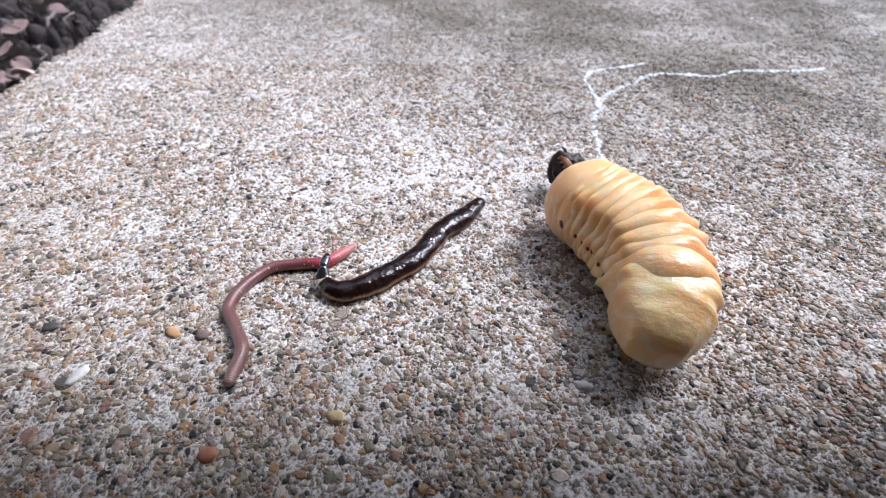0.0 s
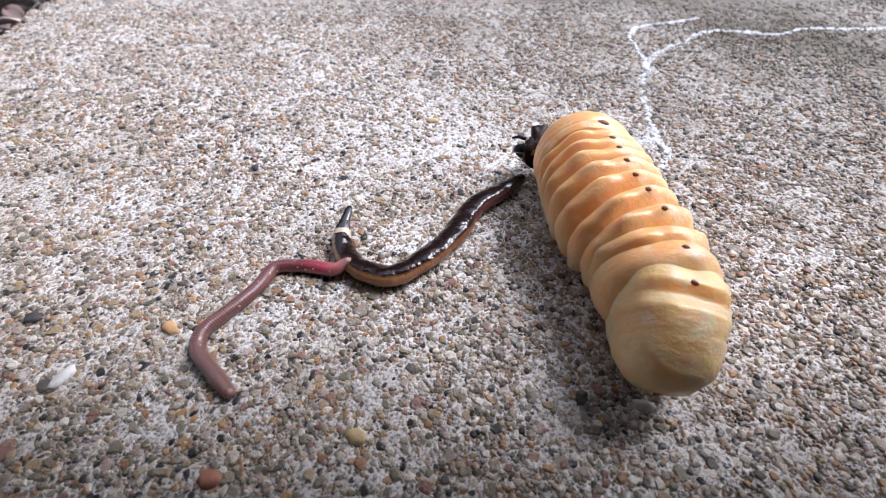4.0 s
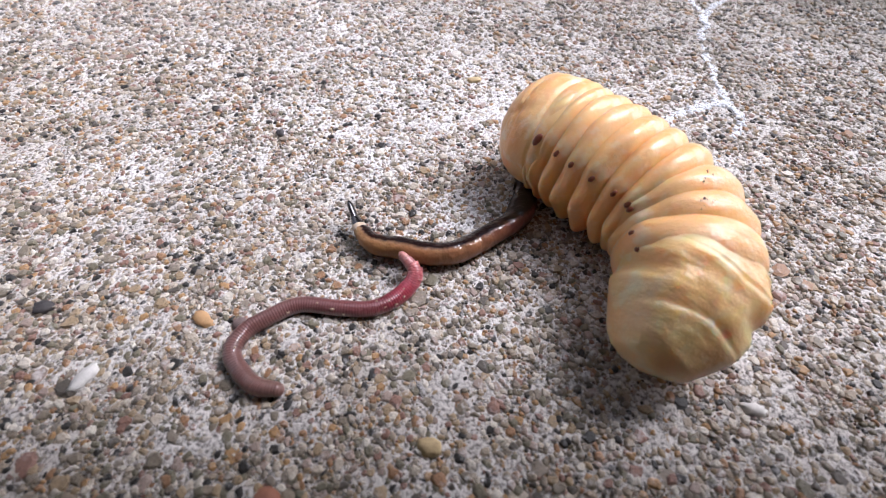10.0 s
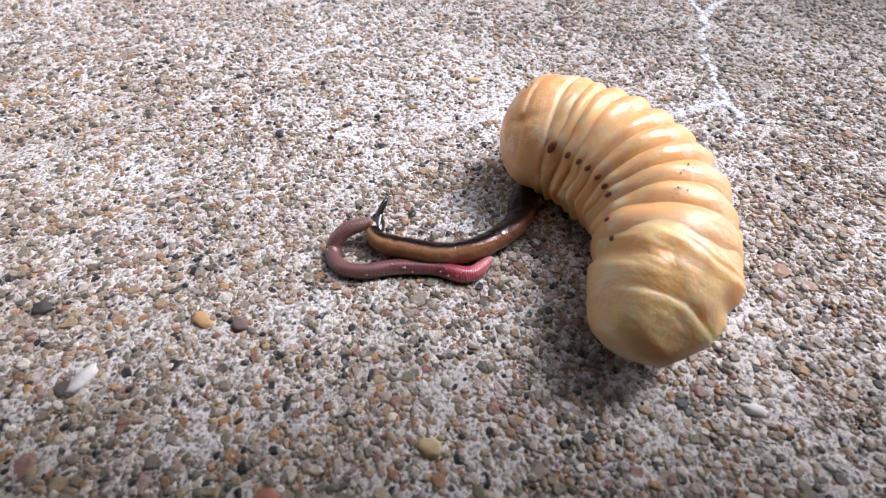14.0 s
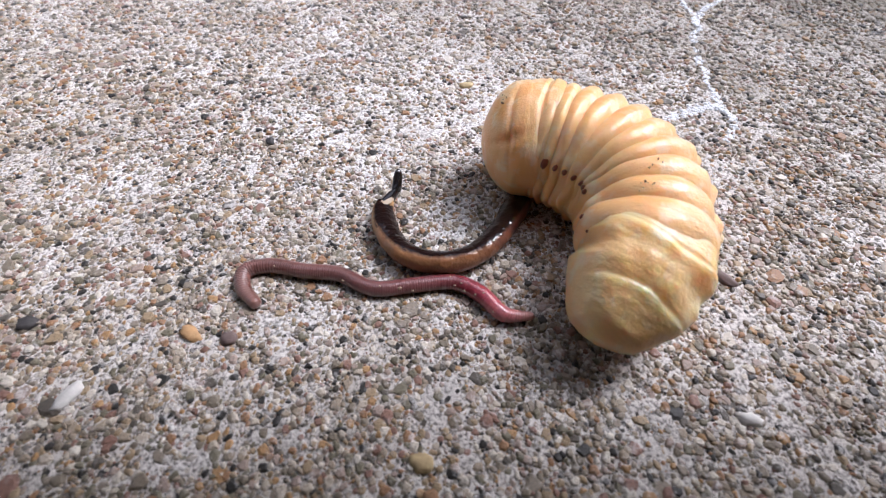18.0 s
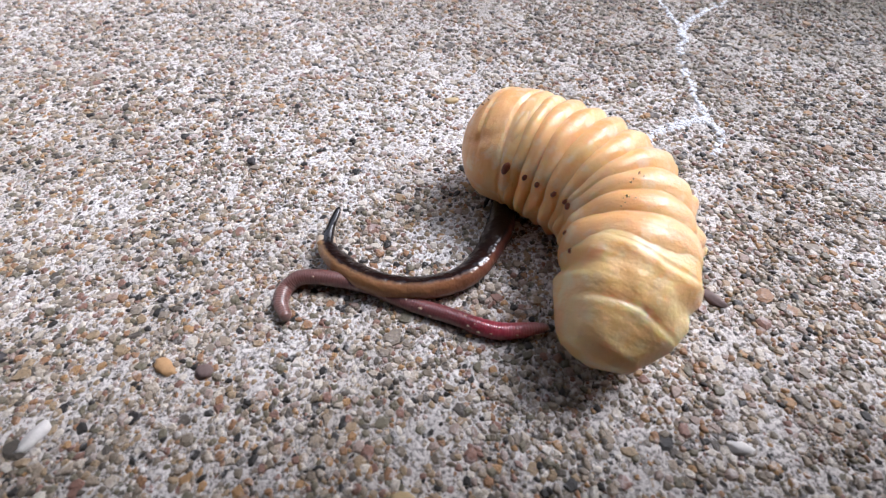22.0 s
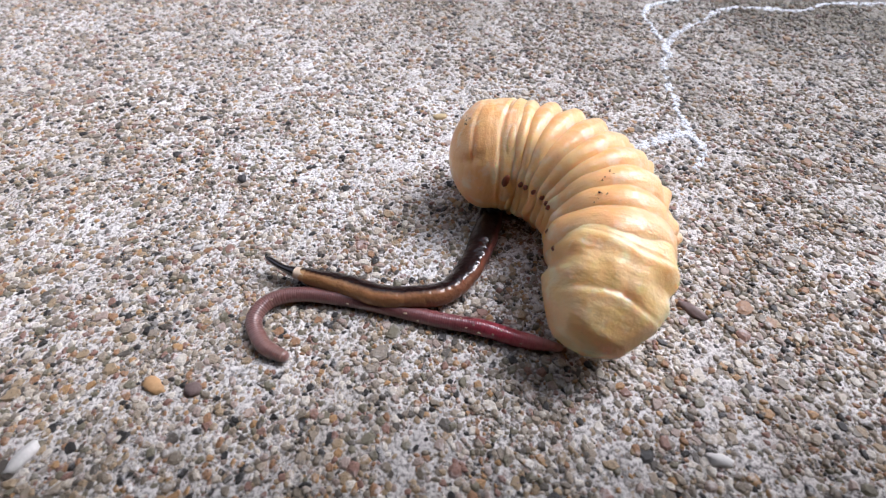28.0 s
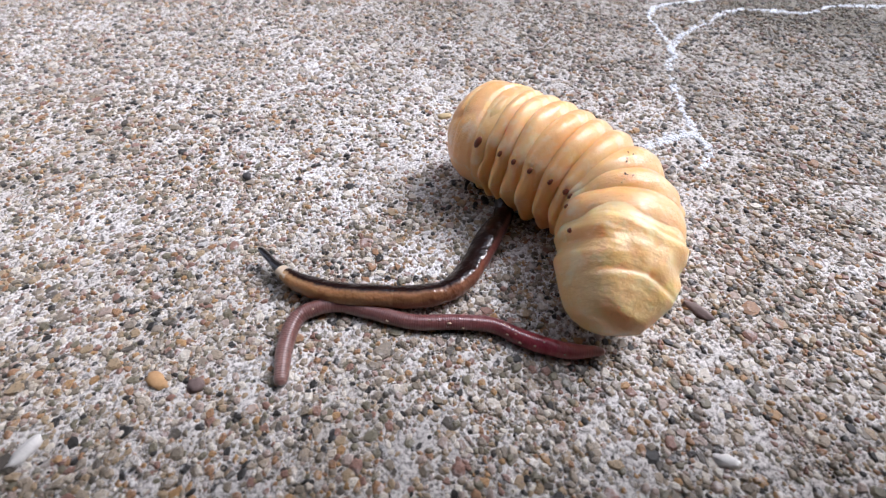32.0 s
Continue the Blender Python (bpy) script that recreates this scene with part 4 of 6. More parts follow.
grub_at(8, 66, (14.8, -3.2, 5.2), (9.5, 1.3, 9.0), (14.6, 0.3, 9.7), (24.5, -5.7, 9.8), (29.9, -14.0, 9.3), (28.4, -25.9, 8.6), (22.8, -34.4, 7.2))
grub_at(8.5, 64, (14.3, -1.0, 5.2), (9.2, 5.1, 9.0), (15.2, 2.1, 9.7), (24.2, -6.2, 9.8), (30.4, -14.3, 9.3), (29.3, -25.7, 8.6), (23.2, -34.3, 7.2))
grub_at(9, 66, (15.4, 0.8, 5.2), (11.0, 8.3, 9.0), (16.0, 4.3, 9.7), (25.8, -4.9, 9.8), (32.7, -13.9, 9.3), (31.7, -24.7, 8.6), (24.7, -34.2, 7.2))
grub_at(10, 62, (17.3, 2.0, 5.2), (13.0, 9.1, 9.0), (18.4, 5.2, 9.7), (26.9, -5.0, 9.8), (33.3, -13.9, 9.3), (31.9, -25.5, 8.6), (25.3, -34.3, 7.2))
grub_at(11, 59, (17.2, 1.7, 5.2), (12.9, 8.9, 9.0), (18.3, 4.9, 9.7), (26.8, -5.1, 9.8), (33.1, -14.0, 9.3), (31.3, -25.5, 8.6), (24.9, -34.3, 7.2))
grub_at(12, 69, (15.0, 0.7, 5.2), (11.8, 5.8, 9.0), (15.8, 4.0, 9.7), (25.4, -5.2, 9.8), (31.4, -14.0, 9.3), (29.9, -25.6, 8.6), (24.3, -34.3, 7.2))
grub_at(12.5, 72, (14.1, 0.2, 5.2), (10.2, 4.7, 9.0), (14.3, 3.8, 9.7), (24.2, -4.7, 9.8), (30.5, -14.2, 9.3), (29.4, -25.7, 8.6), (23.8, -34.1, 7.2))
grub_at(13, 74, (14.0, -0.1, 5.2), (9.5, 4.0, 9.0), (14.2, 3.5, 9.7), (24.0, -4.9, 9.8), (29.9, -14.3, 9.3), (28.3, -26.6, 8.6), (22.7, -34.0, 7.2))
grub_at(13.5, 72, (15.2, -0.3, 5.2), (10.0, 4.6, 9.0), (15.3, 3.2, 9.7), (24.8, -3.8, 9.8), (30.1, -13.6, 9.3), (27.7, -25.7, 8.6), (22.2, -33.1, 7.2))
grub_at(14, 64, (17.8, 1.6, 5.2), (11.7, 5.9, 9.0), (17.5, 5.2, 9.7), (27.1, -2.0, 9.8), (31.7, -12.2, 9.3), (28.8, -24.6, 8.6), (23.1, -32.0, 7.2))
grub_at(14.5, 56, (20.1, 4.1, 5.2), (14.9, 10.0, 9.0), (20.6, 7.6, 9.7), (28.7, -0.9, 9.8), (33.6, -10.8, 9.3), (30.1, -23.7, 8.6), (23.7, -31.4, 7.2))
grub_at(16.5, 44, (17.7, 5.5, 5.2), (14.7, 13.6, 9.0), (19.1, 8.4, 9.7), (27.4, -1.4, 9.8), (33.1, -9.2, 9.3), (29.3, -21.8, 8.6), (23.3, -30.1, 7.2))
grub_at(17, 46, (16.0, 4.8, 5.2), (12.5, 12.7, 9.0), (17.5, 7.6, 9.7), (26.1, -1.5, 9.8), (31.9, -9.3, 9.3), (28.5, -21.5, 8.6), (22.1, -29.7, 7.2))
grub_at(18, 72, (16.5, 1.8, 5.2), (9.7, 4.0, 9.0), (15.5, 5.3, 9.7), (25.3, 0.8, 9.8), (31.0, -7.8, 9.3), (28.3, -20.5, 8.6), (21.7, -29.1, 7.2))
grub_at(18.5, 78, (16.5, 1.2, 5.2), (9.1, 2.7, 9.0), (14.5, 4.4, 9.7), (24.9, 2.3, 9.8), (31.0, -6.8, 9.3), (27.7, -19.8, 8.6), (21.4, -28.7, 7.2))
grub_at(19, 80, (16.5, 1.0, 5.2), (9.1, 2.1, 9.0), (14.1, 4.0, 9.7), (25.1, 2.6, 9.8), (31.0, -6.4, 9.3), (27.7, -19.9, 8.6), (21.3, -28.6, 7.2))
grub_at(20, 77, (15.7, 3.3, 5.2), (8.0, 6.3, 9.0), (13.7, 6.7, 9.7), (24.3, 3.7, 9.8), (31.0, -5.7, 9.3), (28.2, -19.6, 8.6), (22.2, -28.7, 7.2))
grub_at(21, 64, (16.0, 6.4, 5.2), (10.8, 12.6, 9.0), (16.1, 10.1, 9.7), (25.4, 1.7, 9.8), (31.9, -6.8, 9.3), (29.4, -19.5, 8.6), (23.7, -28.0, 7.2))
grub_at(22, 72, (15.6, 5.2, 5.2), (9.8, 10.7, 9.0), (15.2, 9.0, 9.7), (24.7, 2.2, 9.8), (31.0, -6.4, 9.3), (28.4, -19.3, 8.6), (22.7, -28.3, 7.2))
grub_at(23, 80, (16.1, 3.9, 5.2), (8.9, 7.6, 9.0), (14.3, 7.4, 9.7), (25.0, 3.5, 9.8), (30.8, -6.0, 9.3), (28.2, -20.1, 8.6), (22.7, -28.2, 7.2))
grub_at(24, 80, (15.6, 3.8, 5.2), (8.3, 6.8, 9.0), (13.8, 7.2, 9.7), (24.2, 4.0, 9.8), (30.7, -6.2, 9.3), (28.1, -20.1, 8.6), (22.9, -28.1, 7.2))
grub_at(24.5, 77, (15.4, 3.9, 5.2), (7.5, 6.7, 9.0), (13.4, 7.1, 9.7), (24.3, 4.7, 9.8), (31.1, -6.1, 9.3), (29.0, -19.7, 8.6), (24.1, -27.8, 7.2))
grub_at(25, 72, (15.9, 6.1, 5.2), (8.7, 10.8, 9.0), (14.1, 9.8, 9.7), (25.9, 5.0, 9.8), (32.5, -4.7, 9.3), (30.1, -18.8, 8.6), (25.1, -26.9, 7.2))
grub_at(25.5, 72, (16.2, 7.3, 5.2), (9.9, 13.7, 9.0), (15.3, 11.0, 9.7), (26.6, 5.3, 9.8), (33.6, -5.1, 9.3), (30.8, -18.7, 8.6), (25.3, -26.5, 7.2))
grub_at(27.5, 77, (16.4, 7.2, 5.2), (9.3, 11.6, 9.0), (14.9, 10.6, 9.7), (25.1, 7.1, 9.8), (31.3, -2.4, 9.3), (29.2, -16.7, 8.6), (24.1, -24.6, 7.2))
grub_at(28, 76, (16.5, 7.6, 5.2), (9.3, 11.6, 9.0), (14.9, 11.1, 9.7), (25.2, 7.4, 9.8), (31.8, -2.4, 9.3), (29.2, -16.7, 8.6), (24.2, -24.4, 7.2))
grub_at(29, 78, (16.7, 7.5, 5.2), (9.3, 10.8, 9.0), (14.9, 10.8, 9.7), (25.3, 8.0, 9.8), (30.9, -2.3, 9.3), (28.6, -15.6, 8.6), (23.6, -23.0, 7.2))
grub_at(30, 82, (16.7, 7.8, 5.2), (8.8, 10.6, 9.0), (14.4, 10.8, 9.7), (25.2, 9.4, 9.8), (31.3, -1.2, 9.3), (29.4, -14.9, 8.6), (25.1, -22.7, 7.2))
grub_at(31, 72, (14.1, 9.9, 5.2), (7.3, 14.7, 9.0), (13.1, 13.4, 9.7), (24.4, 8.4, 9.8), (31.9, -2.0, 9.3), (30.3, -14.5, 8.6), (27.0, -22.3, 7.2))
grub_at(32, 64, (14.6, 13.3, 5.2), (10.5, 20.9, 9.0), (16.0, 16.1, 9.7), (25.7, 6.8, 9.8), (32.9, -2.0, 9.3), (30.7, -13.9, 8.6), (27.1, -22.0, 7.2))
earthworm_at(0, (-20.2, -38.1, 1.2), (-20.1, -31.9, 1.2), (-23.4, -26.3, 1.2), (-25.9, -22.2, 1.2), (-24.9, -16.7, 1.2), (-20.6, -11.4, 1.2), (-14.8, -10.2, 1.2), (-9.4, -9.7, 1.2), (-6.1, -7.1, 1.2), (-3.9, -4.7, 1.2))
earthworm_at(1, (-19.5, -38.6, 1.2), (-22.2, -34.5, 1.2), (-26.7, -30.6, 1.2), (-28.9, -26.4, 1.2), (-28.3, -21.2, 1.2), (-25.2, -16.3, 1.2), (-19.4, -12.8, 1.2), (-11.5, -11.3, 1.2), (-5.9, -9.7, 1.2), (-0.9, -9.4, 1.2))
earthworm_at(2, (-19.5, -38.3, 1.1), (-23.8, -37.5, 1.1), (-27.3, -33.9, 1.1), (-28.8, -28.9, 1.1), (-26.8, -24.4, 1.1), (-23.2, -20.8, 1.1), (-18.7, -15.6, 1.1), (-14.7, -10.6, 1.2), (-9.4, -9.3, 1.1), (-2.3, -8.5, 1.1))
earthworm_at(2.5, (-20.2, -38.7, 1.1), (-23.6, -36.5, 1.1), (-26.4, -31.8, 1.1), (-26.2, -26.6, 1.2), (-23.1, -21.8, 1.2), (-20.2, -16.7, 1.1), (-19.3, -10.4, 1.1), (-16.0, -8.4, 1.1), (-12.2, -10.2, 1.1), (-9.2, -14.0, 1.1))
earthworm_at(4.5, (-20.9, -38.4, 1.1), (-24.1, -35.4, 1.1), (-28.3, -32.2, 1.1), (-29.3, -28.8, 1.1), (-26.6, -25.1, 1.1), (-23.4, -20.4, 1.1), (-20.9, -15.4, 1.1), (-15.5, -16.2, 1.2), (-9.1, -17.1, 2.0), (-6.3, -15.1, 4.0))
earthworm_at(5, (-20.3, -38.8, 1.1), (-24.0, -36.5, 1.1), (-28.0, -33.1, 1.1), (-28.5, -30.4, 1.1), (-25.2, -26.5, 1.1), (-22.5, -22.3, 1.1), (-20.4, -16.5, 1.1), (-16.8, -15.2, 1.2), (-10.8, -15.8, 1.1), (-6.2, -14.5, 3.5), (-3.9, -13.0, 4.0))
earthworm_at(5.5, (-21.0, -38.9, 1.1), (-25.2, -36.4, 1.1), (-27.3, -33.0, 1.1), (-26.1, -29.7, 1.1), (-24.8, -24.8, 1.1), (-24.1, -18.9, 1.1), (-21.3, -15.6, 1.2), (-17.2, -15.0, 1.2), (-11.3, -16.7, 1.1), (-5.4, -17.3, 3.0), (-0.3, -17.4, 4.0))
earthworm_at(6, (-20.6, -37.9, 1.1), (-24.2, -36.9, 1.1), (-27.2, -34.0, 1.1), (-27.6, -29.8, 1.1), (-26.3, -25.6, 1.1), (-24.6, -20.4, 1.1), (-20.9, -18.1, 1.2), (-14.8, -17.9, 1.1), (-9.6, -19.9, 1.1), (-5.9, -21.9, 1.1), (-0.1, -23.8, 2.0), (2.7, -21.0, 3.0))
earthworm_at(6.5, (-21.2, -38.1, 1.1), (-25.0, -36.6, 1.1), (-27.8, -34.0, 1.1), (-28.1, -30.0, 1.1), (-27.2, -25.7, 1.1), (-26.1, -21.4, 1.2), (-22.9, -18.8, 1.2), (-17.4, -19.3, 1.2), (-13.3, -22.3, 1.1), (-7.1, -23.8, 1.1), (-1.9, -23.4, 3.0), (-2.1, -18.9, 4.5))
earthworm_at(7, (-20.1, -37.7, 1.1), (-23.4, -37.4, 1.1), (-26.8, -35.2, 1.1), (-27.9, -32.9, 1.1), (-27.9, -29.6, 1.1), (-27.8, -25.1, 1.1), (-25.5, -21.7, 1.1), (-20.1, -19.2, 1.1), (-14.4, -21.2, 1.1), (-9.0, -23.1, 1.1), (-5.7, -22.2, 1.1), (-4.0, -19.8, 3.0), (-5.8, -17.5, 4.2), (-9.0, -16.8, 4.0))
earthworm_at(7.5, (-21.1, -37.6, 1.1), (-24.3, -36.6, 1.1), (-26.6, -33.9, 1.1), (-27.7, -30.7, 1.1), (-27.3, -26.9, 1.1), (-25.0, -22.1, 1.1), (-20.2, -19.0, 1.1), (-15.5, -21.0, 1.1), (-10.9, -23.0, 1.1), (-7.2, -22.4, 1.1), (-5.5, -20.6, 3.0), (-6.8, -18.6, 4.2), (-9.5, -17.8, 4.0))
earthworm_at(8, (-20.6, -37.4, 1.1), (-23.3, -36.7, 1.1), (-24.9, -34.5, 1.1), (-25.7, -29.7, 1.1), (-24.8, -24.3, 1.1), (-22.4, -20.3, 1.1), (-19.1, -19.2, 1.1), (-14.5, -21.2, 1.1), (-10.9, -23.1, 1.1), (-7.1, -23.0, 1.1), (-5.2, -20.9, 2.5), (-5.3, -17.2, 4.5), (-5.1, -14.5, 6.0))
earthworm_at(8.5, (-20.8, -37.5, 1.1), (-23.7, -36.5, 1.1), (-26.6, -32.2, 1.1), (-27.6, -28.0, 1.1), (-26.5, -23.4, 1.1), (-23.0, -22.3, 1.1), (-17.6, -23.7, 1.1), (-12.6, -24.1, 1.1), (-7.8, -22.1, 1.1), (-5.3, -18.5, 3.5), (-3.3, -14.2, 5.0), (-1.1, -10.3, 6.0))
earthworm_at(9, (-21.0, -37.5, 1.1), (-24.0, -37.2, 1.1), (-27.9, -34.2, 1.1), (-29.9, -30.5, 1.1), (-29.1, -26.5, 1.1), (-25.5, -24.7, 1.1), (-19.5, -25.1, 1.1), (-13.9, -23.5, 1.1), (-9.1, -20.1, 1.1), (-4.3, -17.5, 3.0), (-3.5, -14.4, 4.8), (-5.1, -11.4, 6.0))
earthworm_at(10, (-21.2, -37.7, 1.1), (-24.6, -37.0, 1.1), (-28.4, -33.2, 1.1), (-27.9, -29.9, 1.1), (-25.4, -27.6, 1.1), (-21.0, -25.2, 1.1), (-15.1, -25.6, 1.1), (-10.2, -25.5, 1.1), (-6.2, -23.0, 1.1), (-4.2, -20.2, 2.5), (-6.0, -18.2, 4.0))
earthworm_at(11, (-21.1, -37.6, 1.1), (-24.3, -36.6, 1.1), (-27.8, -32.8, 1.1), (-27.9, -29.4, 1.1), (-24.5, -27.1, 1.1), (-20.5, -27.1, 1.1), (-15.5, -27.9, 1.1), (-10.9, -25.5, 1.1), (-6.6, -22.5, 1.1), (-5.5, -19.4, 2.0), (-7.4, -15.2, 5.0), (-8.8, -11.0, 8.0))
earthworm_at(11.5, (-21.0, -38.1, 1.1), (-24.7, -35.6, 1.1), (-27.0, -32.4, 1.1), (-26.0, -29.4, 1.1), (-22.5, -25.7, 1.1), (-18.3, -26.1, 1.1), (-13.3, -26.9, 1.1), (-8.6, -24.5, 1.1), (-5.5, -21.0, 1.1), (-5.2, -16.6, 4.0), (-4.1, -11.7, 5.0), (-1.5, -8.2, 6.0))
earthworm_at(11.7, (-20.2, -38.4, 1.1), (-23.7, -36.3, 1.1), (-25.2, -32.4, 1.1), (-24.5, -29.0, 1.1), (-20.8, -26.2, 1.1), (-15.7, -27.0, 1.1), (-11.6, -26.9, 1.1), (-7.9, -23.0, 1.1), (-6.5, -18.3, 2.5), (-5.3, -14.4, 4.0), (-2.3, -12.3, 5.0), (1.3, -10.4, 5.0))
earthworm_at(11.8, (-20.1, -38.8, 1.1), (-20.9, -35.5, 1.1), (-22.1, -32.3, 1.1), (-20.9, -28.9, 1.1), (-17.5, -25.9, 1.1), (-12.4, -26.8, 1.1), (-8.6, -24.0, 1.1), (-6.4, -20.0, 1.2), (-5.6, -16.6, 4.0), (-4.5, -12.9, 5.0), (-0.5, -8.4, 5.5))
earthworm_at(11.8333, (-26.6, -31.6, 3.0), (-23.8, -30.7, 3.0), (-21.6, -28.5, 2.0), (-19.1, -26.3, 1.1), (-14.0, -27.2, 1.1), (-10.1, -25.5, 1.1), (-7.1, -21.5, 1.1), (-6.0, -18.1, 3.0), (-5.1, -13.7, 4.5), (-3.6, -11.1, 5.0), (-0.3, -9.0, 5.5))
earthworm_at(11.8667, (-24.3, -25.0, 5.0), (-21.7, -24.9, 4.0), (-19.1, -25.0, 3.0), (-16.5, -25.7, 2.0), (-13.6, -27.0, 1.1), (-9.7, -25.5, 1.1), (-6.9, -21.5, 1.1), (-5.8, -18.1, 3.0), (-5.0, -14.2, 4.5), (-3.7, -10.9, 5.0), (-0.2, -9.3, 5.5))
earthworm_at(11.9, (-12.4, -5.7, 5.0), (-15.3, -9.9, 4.0), (-16.5, -15.0, 3.0), (-17.6, -19.8, 2.0), (-15.1, -25.1, 1.1), (-11.6, -26.9, 1.1), (-7.8, -24.0, 1.1), (-5.5, -19.5, 2.0), (-4.9, -14.4, 4.0), (-3.7, -10.5, 5.0), (-0.1, -9.4, 5.5))
earthworm_at(12, (-7.3, -4.2, 5.0), (-10.3, -3.6, 5.0), (-12.3, -7.0, 5.0), (-13.6, -12.3, 4.0), (-16.0, -16.5, 2.0), (-15.2, -22.2, 1.1), (-11.8, -25.1, 1.1), (-7.8, -23.6, 1.1), (-5.5, -19.5, 2.0), (-5.2, -14.8, 4.5), (-4.5, -11.0, 5.5), (-3.7, -8.4, 6.0))
earthworm_at(12.5, (-13.6, -5.0, 8.0), (-13.3, -9.7, 5.0), (-15.4, -13.6, 2.5), (-16.9, -19.2, 1.1), (-15.2, -24.2, 1.1), (-12.0, -23.7, 1.1), (-8.1, -19.6, 2.0), (-4.7, -16.7, 4.0), (-1.3, -14.7, 5.0), (1.8, -13.8, 5.0))
earthworm_at(13, (-9.8, -6.2, 6.0), (-13.0, -11.0, 5.0), (-17.1, -15.9, 2.5), (-20.3, -19.1, 1.1), (-18.7, -20.8, 1.1), (-14.2, -19.0, 1.1), (-8.9, -17.7, 3.0), (-2.1, -16.7, 4.0), (2.2, -15.3, 4.0), (6.7, -12.8, 4.2), (9.6, -10.1, 4.0))
earthworm_at(13.5, (-11.4, -7.0, 5.0), (-13.2, -11.6, 4.5), (-16.6, -15.5, 2.0), (-19.9, -18.5, 1.1), (-17.2, -18.7, 1.1), (-13.0, -17.0, 1.1), (-7.6, -16.3, 1.1), (-1.3, -16.5, 1.1), (4.1, -17.7, 1.2), (7.3, -15.4, 1.1))
earthworm_at(14, (-12.4, -11.0, 3.5), (-16.0, -12.5, 3.0), (-17.8, -14.6, 1.1), (-16.3, -17.9, 1.1), (-12.6, -18.9, 1.1), (-7.4, -18.0, 1.1), (-1.2, -18.1, 1.1), (4.1, -19.1, 1.1), (7.3, -16.5, 1.2))
earthworm_at(14.2, (-13.9, -10.3, 3.0), (-15.3, -11.4, 3.0), (-16.8, -12.6, 2.5), (-17.7, -15.7, 1.1), (-16.3, -18.7, 1.1), (-11.8, -18.8, 1.2), (-5.6, -18.5, 1.2), (0.6, -19.1, 1.2), (5.0, -19.5, 1.1), (7.4, -16.8, 1.1))
earthworm_at(14.2333, (-19.0, -10.3, 4.0), (-18.8, -11.5, 3.0), (-19.0, -14.0, 2.0), (-17.4, -17.3, 1.2), (-14.5, -18.7, 1.1), (-10.9, -18.8, 1.1), (-5.6, -18.5, 1.1), (0.6, -19.1, 1.1), (5.0, -19.3, 1.1), (7.4, -16.9, 1.1))
earthworm_at(14.2667, (-23.8, -12.4, 2.5), (-22.1, -12.0, 2.0), (-19.3, -14.5, 1.1), (-16.5, -17.6, 1.1), (-12.8, -18.6, 1.1), (-8.3, -18.6, 1.1), (-4.7, -18.6, 1.2), (0.6, -19.1, 1.1), (5.0, -19.2, 1.1), (7.4, -16.9, 1.1))
earthworm_at(14.3, (-26.6, -13.3, 1.2), (-25.9, -11.5, 1.1), (-23.2, -11.7, 1.1), (-19.6, -14.5, 1.1), (-15.6, -17.8, 1.1), (-9.2, -18.2, 1.1), (-3.0, -18.6, 1.1), (3.3, -19.0, 1.1), (7.4, -16.8, 1.1))
earthworm_at(14.4, (-27.3, -15.2, 1.1), (-28.3, -12.9, 1.1), (-27.1, -11.5, 1.1), (-22.7, -12.2, 1.1), (-18.8, -15.0, 1.1), (-15.2, -17.8, 1.2), (-9.2, -18.5, 1.2), (-2.9, -19.2, 1.2), (3.3, -19.0, 1.1), (7.7, -17.3, 1.1))
earthworm_at(14.5, (-27.5, -15.8, 1.1), (-28.6, -13.5, 1.2), (-26.0, -12.2, 1.1), (-21.0, -13.9, 1.1), (-16.1, -17.8, 1.1), (-10.0, -19.6, 1.1), (-3.8, -20.0, 1.1), (1.5, -19.0, 1.2), (7.8, -17.8, 1.1))
earthworm_at(16.5, (-27.7, -22.8, 1.1), (-28.8, -19.2, 1.1), (-27.6, -15.3, 1.2), (-24.1, -14.7, 1.1), (-19.1, -16.8, 1.1), (-14.3, -18.9, 1.1), (-8.9, -19.8, 1.1), (-1.9, -19.0, 1.1), (4.2, -19.6, 1.2), (9.3, -21.5, 1.1), (14.3, -22.9, 1.1), (20.0, -24.3, 1.1))
earthworm_at(17, (-28.2, -22.8, 1.1), (-29.3, -20.3, 1.1), (-29.1, -16.5, 1.1), (-25.0, -14.7, 1.2), (-20.0, -16.8, 1.1), (-15.1, -18.9, 1.2), (-8.9, -19.3, 1.1), (-1.9, -18.7, 1.1), (6.0, -19.6, 1.1), (10.2, -22.1, 1.1), (14.2, -24.4, 1.1), (18.5, -23.9, 1.1))
earthworm_at(18, (-26.7, -22.7, 1.1), (-29.1, -20.2, 1.1), (-29.6, -17.1, 1.1), (-25.9, -16.0, 1.1), (-20.3, -17.0, 1.1), (-15.0, -17.5, 1.1), (-9.4, -20.1, 1.1), (-3.4, -19.5, 1.1), (2.7, -18.9, 1.1), (6.9, -20.9, 1.1), (10.1, -24.3, 1.1), (13.7, -24.7, 1.1))
earthworm_at(18.5, (-27.1, -21.9, 1.1), (-26.1, -19.6, 1.1), (-22.6, -16.7, 1.1), (-17.6, -16.2, 1.2), (-13.1, -17.2, 1.1), (-8.6, -20.1, 1.1), (-4.4, -20.1, 1.1), (1.4, -19.2, 1.1), (5.6, -19.2, 1.1), (8.8, -22.0, 1.1), (11.0, -24.7, 1.1), (13.5, -24.2, 1.1))
